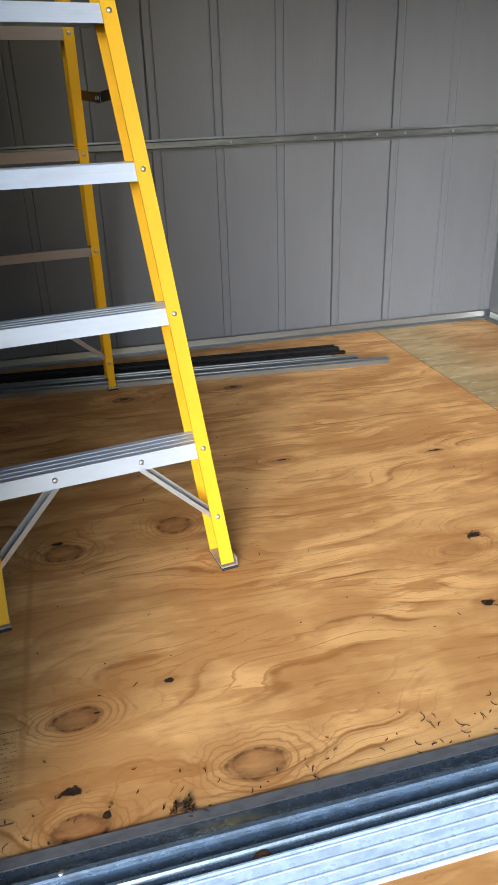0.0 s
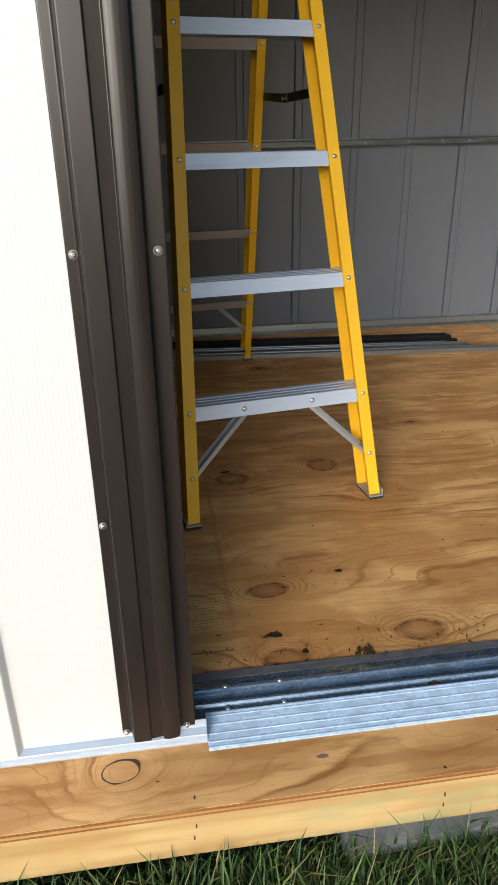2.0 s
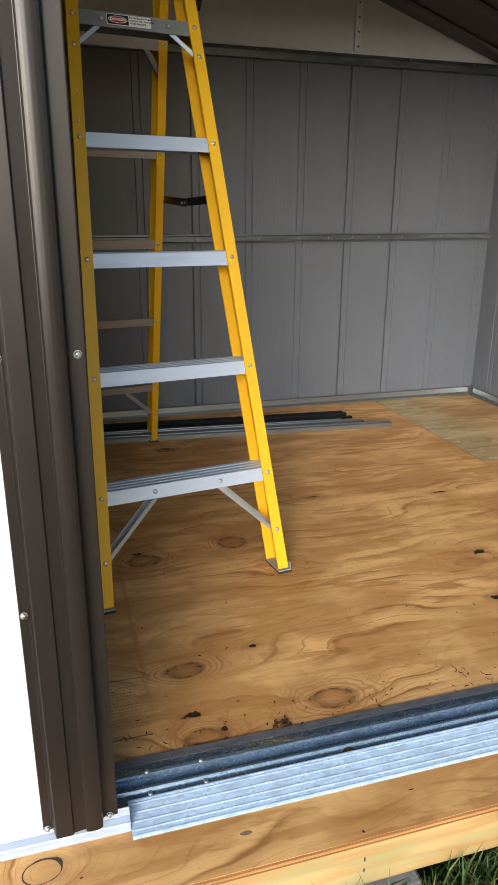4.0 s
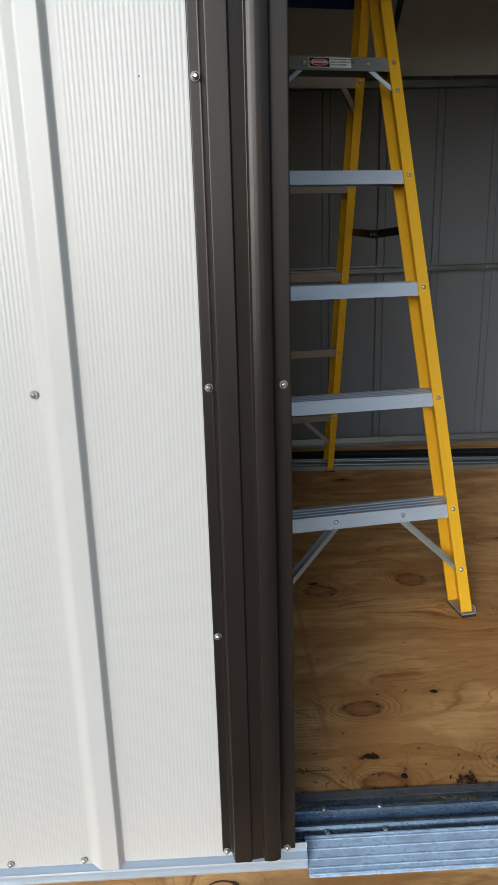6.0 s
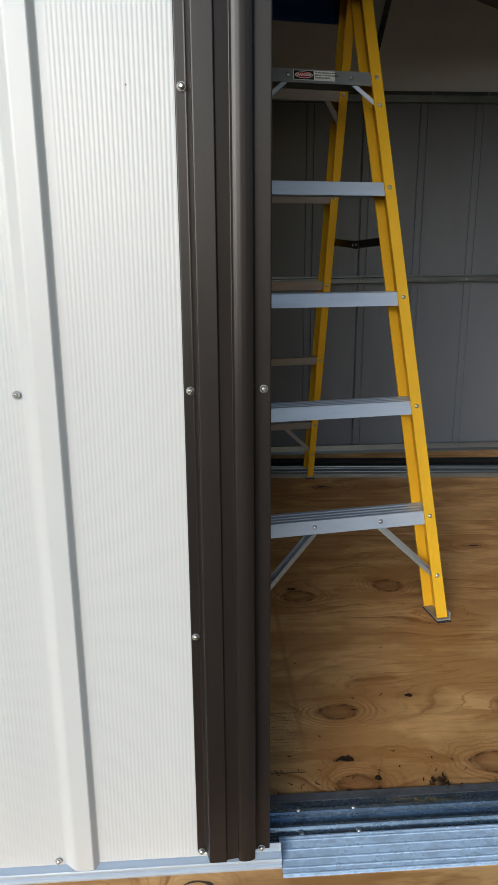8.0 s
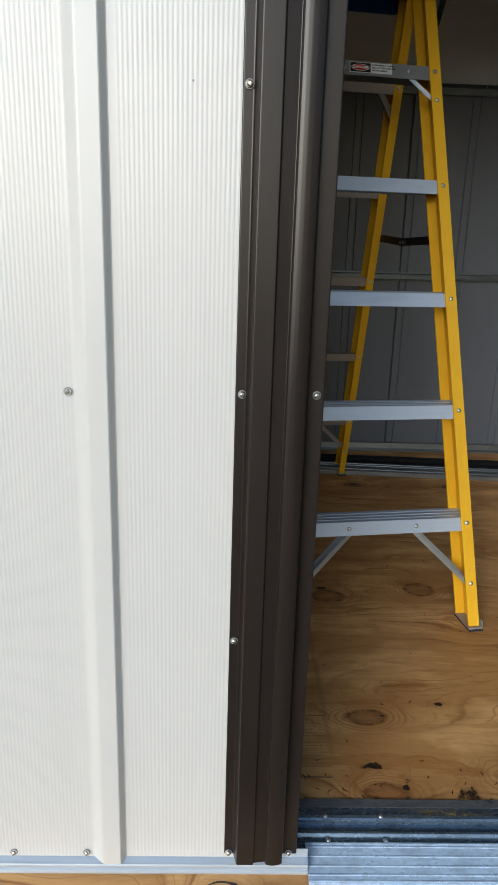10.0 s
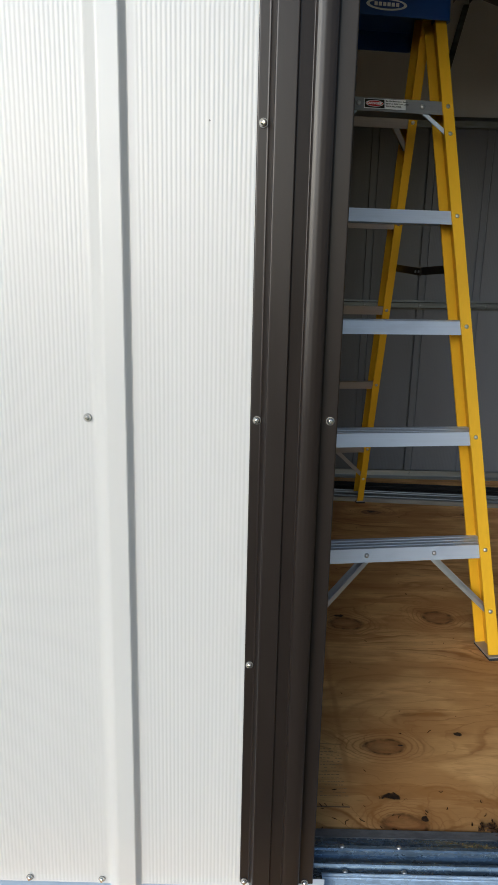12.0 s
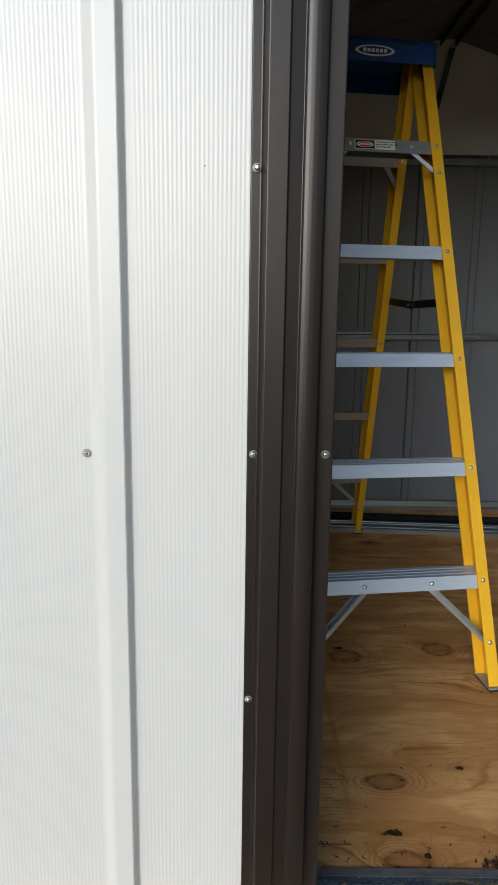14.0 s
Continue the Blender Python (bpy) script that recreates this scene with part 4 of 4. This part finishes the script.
def floor_tube(x1, y1, x0, y0, width, height, lie=0.0):
    ob = thing("black_bar", "long black painted steel bar lying on the plywood", "bar", "loose lengths by the back wall", at=pose((x0 + x1) / 2, (y0 + y1) / 2, lie, 0, 0, math.degrees(math.atan2(y1 - y0, x1 - x0))))
    half = math.hypot(x1 - x0, y1 - y0) / 2
    bm = bmesh.new()
    box(bm, -half, half, -width / 2, width / 2, 0.0, height, 0.003)
    part("bar", bm, BLACK_TUBE, ob)
    return ob


floor_channel(1.530, 1.965, -0.62, 2.125, 0.036, 0.022)
floor_channel(1.415, 2.030, -0.62, 2.175, 0.034, 0.022)
floor_channel(1.32, 2.068, -0.70, 2.215, 0.030, 0.020)
floor_tube(1.408, 2.140, -0.70, 2.262, 0.020, 0.012)
floor_tube(1.392, 2.178, -0.72, 2.305, 0.024, 0.020)
floor_tube(1.385, 2.214, -0.74, 2.345, 0.024, 0.018)

# ---- grade stamp on the plywood: bars of worn ink ----
INK = plain("worn_ink", (0.17, 0.105, 0.055), 0.8, 0.0, 0.45, 200.0, 0.0)
INK_FAINT = plain("faded_ink", (0.33, 0.205, 0.095), 0.8, 0.0, 0.25, 160.0, 0.0)
stamp = thing("grade_stamp", "worn printed grade stamp on the plywood", "stamp", kind="stuff")
rng = random.Random(5)
for x0, x1, y0, y1 in ((0.006, 0.100, 0.2015, 0.2045), (0.0045, 0.0065, 0.2015, 0.385), (0.010, 0.104, 0.3835, 0.3850), (-0.004, 0.022, 0.3120, 0.3140)):
    bm = bmesh.new()
    box(bm, x0, x1, y0, y1, 0.0002, 0.0005)
    part("border", bm, INK, stamp)
bm = bmesh.new()
for k in range(15):
    y = 0.368 - 0.0098 * k
    x = 0.012
    while x < 0.098:
        w = rng.uniform(0.002, 0.007)
        if rng.random() < 0.7:
            box(bm, x, min(x + w, 0.102), y, y + rng.uniform(0.0008, 0.0024), 0.0002, 0.0004)
        x += w + rng.uniform(0.001, 0.003)
part("printed_lines", bm, INK_FAINT, stamp, "faded lines of print")

# ---- shavings, bark crumbs and dirt on the floor ----
rng = random.Random(11)
verts, faces = [], []


def sliver(x, y, length, width, turn, curl, lift):
    n = 5
    base = len(verts)
    for i in range(n):
        s = i / (n - 1) - 0.5
        a = turn + curl * s
        px, py = x + length * s * math.cos(turn) - curl * length * s * s * math.sin(turn), y + length * s * math.sin(turn) + curl * length * s * s * math.cos(turn)
        w = width * (1 - (2 * s) ** 2 * 0.8) / 2
        nx, ny = -math.sin(a) * w, math.cos(a) * w
        for sgn, h in ((-1, 0.0006), (1, 0.0006), (0, 0.0006 + lift)):
            verts.append((px + sgn * nx, py + sgn * ny, h))
    for i in range(n - 1):
        q = base + 3 * i
        faces.extend([(q, q + 3, q + 5, q + 2), (q + 2, q + 5, q + 4, q + 1)])


for k in range(190):
    near = rng.random() < 0.5
    x = rng.uniform(0.02, 1.6)
    y = 0.150 + abs(rng.gauss(0, 0.045)) if near else rng.uniform(0.15, 2.0)
    big = 1.0 if near else 0.75
    sliver(x, y, rng.uniform(0.004, 0.014) * big, rng.uniform(0.0012, 0.0024), rng.uniform(0, math.pi), rng.uniform(-1.2, 1.2), rng.uniform(0.0005, 0.0015))
for k in range(24):
    sliver(0.356 + rng.gauss(0, 0.014), 0.158 + rng.gauss(0, 0.007), rng.uniform(0.006, 0.015), 0.0030, rng.uniform(0, 3.1), rng.uniform(-1, 1), 0.004)
for k in range(9):
    sliver(0.82 + rng.gauss(0, 0.05), 0.185 + rng.gauss(0, 0.02), rng.uniform(0.010, 0.022), 0.0015, rng.uniform(0, 3.1), rng.uniform(-2, 2), 0.0008)
mesh = bpy.data.meshes.new("wood_shavings")
mesh.from_pydata(verts, [], faces)
mesh.materials.append(SHAVING)
tagged(new("wood_shavings", mesh), "dark bark crumbs and wood shavings on the plywood", "shavings", kind="stuff")

# dark marks on the front edge of the deck: knots, nails
SMUDGE = plain("grey_knot", (0.23, 0.155, 0.105), 0.8, 0.0, 0.6, 160.0, 0.3)
MARKS = plain("dark_knot", (0.060, 0.036, 0.022), 0.8, 0.0, 0.4, 120.0, 0.3)
knots_front = thing("knot_marks", "dark ring knot and small knots in the plywood lip", "knot")
bm = bmesh.new()
pts_out, pts_in = [], []
for i in range(30):
    a = 2 * math.pi * i / 30
    w = 0.0034 + 0.0026 * noise.noise((math.cos(a) * 2, math.sin(a) * 2, 0)) + (0.0045 * math.sin((a - 0.2) / 0.9 * math.pi) if 0.2 < a < 1.1 else 0)
    w *= 0.40 + 0.75 * max(0.0, math.cos(a - 1.1)) + 0.25 * max(0.0, math.cos(a - 3.6))
    r = 1 + 0.06 * noise.noise((math.cos(a), math.sin(a), 4))
    pts_out.append((-0.113 + (0.0285 * r + w) * math.cos(a), -0.048 + (0.0205 * r + w) * math.sin(a), 0.0004))
    pts_in.append((-0.113 + 0.0285 * r * math.cos(a), -0.048 + 0.0205 * r * math.sin(a), 0.0004))
vo, vi = [bm.verts.new(p) for p in pts_out], [bm.verts.new(p) for p in pts_in]
for i in range(30):
    bm.faces.new((vo[i], vo[(i + 1) % 30], vi[(i + 1) % 30], vi[i]))
part("ring_knot", bm, MARKS, knots_front)
for x, y, rx, ry in ((0.212, -0.068, 0.0101, 0.0042), (-0.055, -0.075, 0.003, 0.0015), (0.52, -0.062, 0.006, 0.0014), (0.40, -0.119, 0.0025, 0.003), (-0.0, -0.112, 0.0016, 0.004)):
    bm = bmesh.new()
    vs = [bm.verts.new((x + rx * (1 + 0.3 * noise.noise((i, x, 0))) * math.cos(2 * math.pi * i / 14), y + ry * (1 + 0.3 * noise.noise((i, y, 3))) * math.sin(2 * math.pi * i / 14), 0.0004)) for i in range(14)]
    bm.faces.new(vs)
    part("small_knot", bm, SMUDGE if rx > 0.01 else MARKS, knots_front)
for x, z in ((0.40, -0.048), (0.40, -0.072), (-0.0, -0.040), (-0.004, -0.066), (1.05, -0.05)):
    bm = bmesh.new()
    rod(bm, (x, -0.1308, z), (x, -0.1295, z), 0.0020, 8)
    bmesh.ops.scale(bm, vec=(0.7, 1, 2.6), space=Matrix.Translation((-x, 0, -z)), verts=bm.verts)
    part("nail_head", bm, MARKS, knots_front)

# ---- ground outside ----
GROUND_Z = -0.150
bm = bmesh.new()
rings = [0.0, 0.4, 0.8, 1.2, 1.8, 3, 6, 15, 60, 400, 2500]
cx, cy = 0.4, -0.5
prev = None
for r in rings:
    row = []
    for i in range(40):
        a = 2 * math.pi * i / 40
        x, y = cx + r * math.cos(a), cy + r * math.sin(a)
        z = GROUND_Z + (0.018 * noise.noise((x * 2.5, y * 2.5, 0)) if r < 10 else 0)
        row.append(bm.verts.new((x, y, z)))
        if r == 0:
            break
    if prev:
        for i in range(40):
            if len(prev) == 1:
                bm.faces.new((prev[0], row[i], row[(i + 1) % 40]))
            else:
                bm.faces.new((prev[i], row[i], row[(i + 1) % 40], prev[(i + 1) % 40]))
    prev = row
ground_mat = Mat("lawn_ground", 0.95)
gv = ground_mat.place()
ground_mat.colour(ground_mat.ramp(ground_mat.noise(gv, 9.0, 6.0), (0.3, (0.020, 0.028, 0.010)), (0.6, (0.045, 0.062, 0.020)), (0.8, (0.07, 0.058, 0.032))))
ground_mat.bump(ground_mat.noise(gv, 60.0, 5.0), 0.8, 0.02)
tagged(part("ground", bm, ground_mat.m, smooth=True), "lawn with dark soil between the blades", "ground", kind="structure")

rng = random.Random(3)
verts, faces = [], []
for k in range(44000):
    x = rng.uniform(-0.75, 1.75)
    y = -0.112 - rng.random() ** 1.15 * 0.62
    if k >= 26000:
        x, y = rng.uniform(-2.2, 3.6), rng.uniform(-3.2, -0.16)
        if -0.75 < x < 1.75 and y > -0.70:
            continue
    if 0.24 < x < 0.52 and y > -0.150 and rng.random() < 0.93:
        continue
    h = rng.uniform(0.022, 0.066) * (1.6 if rng.random() < 0.12 else 1.0)
    if y > -0.135:
        h *= 0.8
    a, lean = rng.uniform(0, 2 * math.pi), rng.uniform(0.1, 1.1)
    w = rng.uniform(0.0012, 0.0026) * (2.2 if k >= 26000 else 1.0)
    dx, dy = math.cos(a) * lean * h, math.sin(a) * lean * h
    if y + dy > -0.134:
        dy = min(dy, -0.134 - y) if y < -0.134 else -abs(dy)
    sx, sy = -math.sin(a) * w, math.cos(a) * w
    b = len(verts)
    z = GROUND_Z - 0.006
    verts += [(x - sx, y - sy, z), (x + sx, y + sy, z), (x - sx * 0.8 + dx * 0.35, y - sy * 0.8 + dy * 0.35, z + h * 0.6), (x + sx * 0.8 + dx * 0.35, y + sy * 0.8 + dy * 0.35, z + h * 0.6), (x + dx, y + dy, z + h)]
    faces += [(b, b + 1, b + 3, b + 2), (b + 2, b + 3, b + 4)]
mesh = bpy.data.meshes.new("grass")
mesh.from_pydata(verts, [], faces)
mesh.materials.append(GRASS)
tagged(new("grass", mesh), "dense uneven green lawn grass with dry blades", "grass", kind="stuff")

# concrete block under the rim joist
bm = bmesh.new()
bmesh.ops.create_cube(bm, size=1, matrix=Matrix.LocRotScale((0.375, -0.088, -0.150), Euler((radians(3), 0, radians(2.5))), (0.285, 0.112, 0.042)))
bmesh.ops.subdivide_edges(bm, edges=bm.edges[:], cuts=6, use_grid_fill=True)
for v in bm.verts:
    n = noise.noise_vector(v.co * 22)
    v.co += n * 0.004
bmesh.ops.bevel(bm, geom=[e for e in bm.edges if e.calc_face_angle(0) > 0.9], offset=0.007, segments=3, affect="EDGES")
tagged(part("paver", bm, STONE, smooth=True), "grey concrete block wedged under the rim joist", "paver")

# fallen leaves in the grass
for k, (x, y, turn) in enumerate(((0.98, -0.215, 20), (-0.08, -0.33, 70))):
    bm = bmesh.new()
    rows = []
    for i in range(7):
        s = i / 6
        w = 0.016 * math.sin(math.pi * min(1, s * 1.02)) ** 0.7 + 0.0006
        rows.append([bm.verts.new((s * 0.055, t * w, 0.006 * math.sin(s * 3) + 0.006 * t * t)) for t in (-1, -0.5, 0, 0.5, 1)])
    for one, two in zip(rows, rows[1:]):
        for i in range(4):
            bm.faces.new((one[i], one[i + 1], two[i + 1], two[i]))
    tagged(part("fallen_leaf", bm, LEAF, smooth=True, at=pose(x, y, GROUND_Z + 0.035, 8, -6, turn)), "dry brown fallen leaf in the grass", "leaf", "fallen leaves")
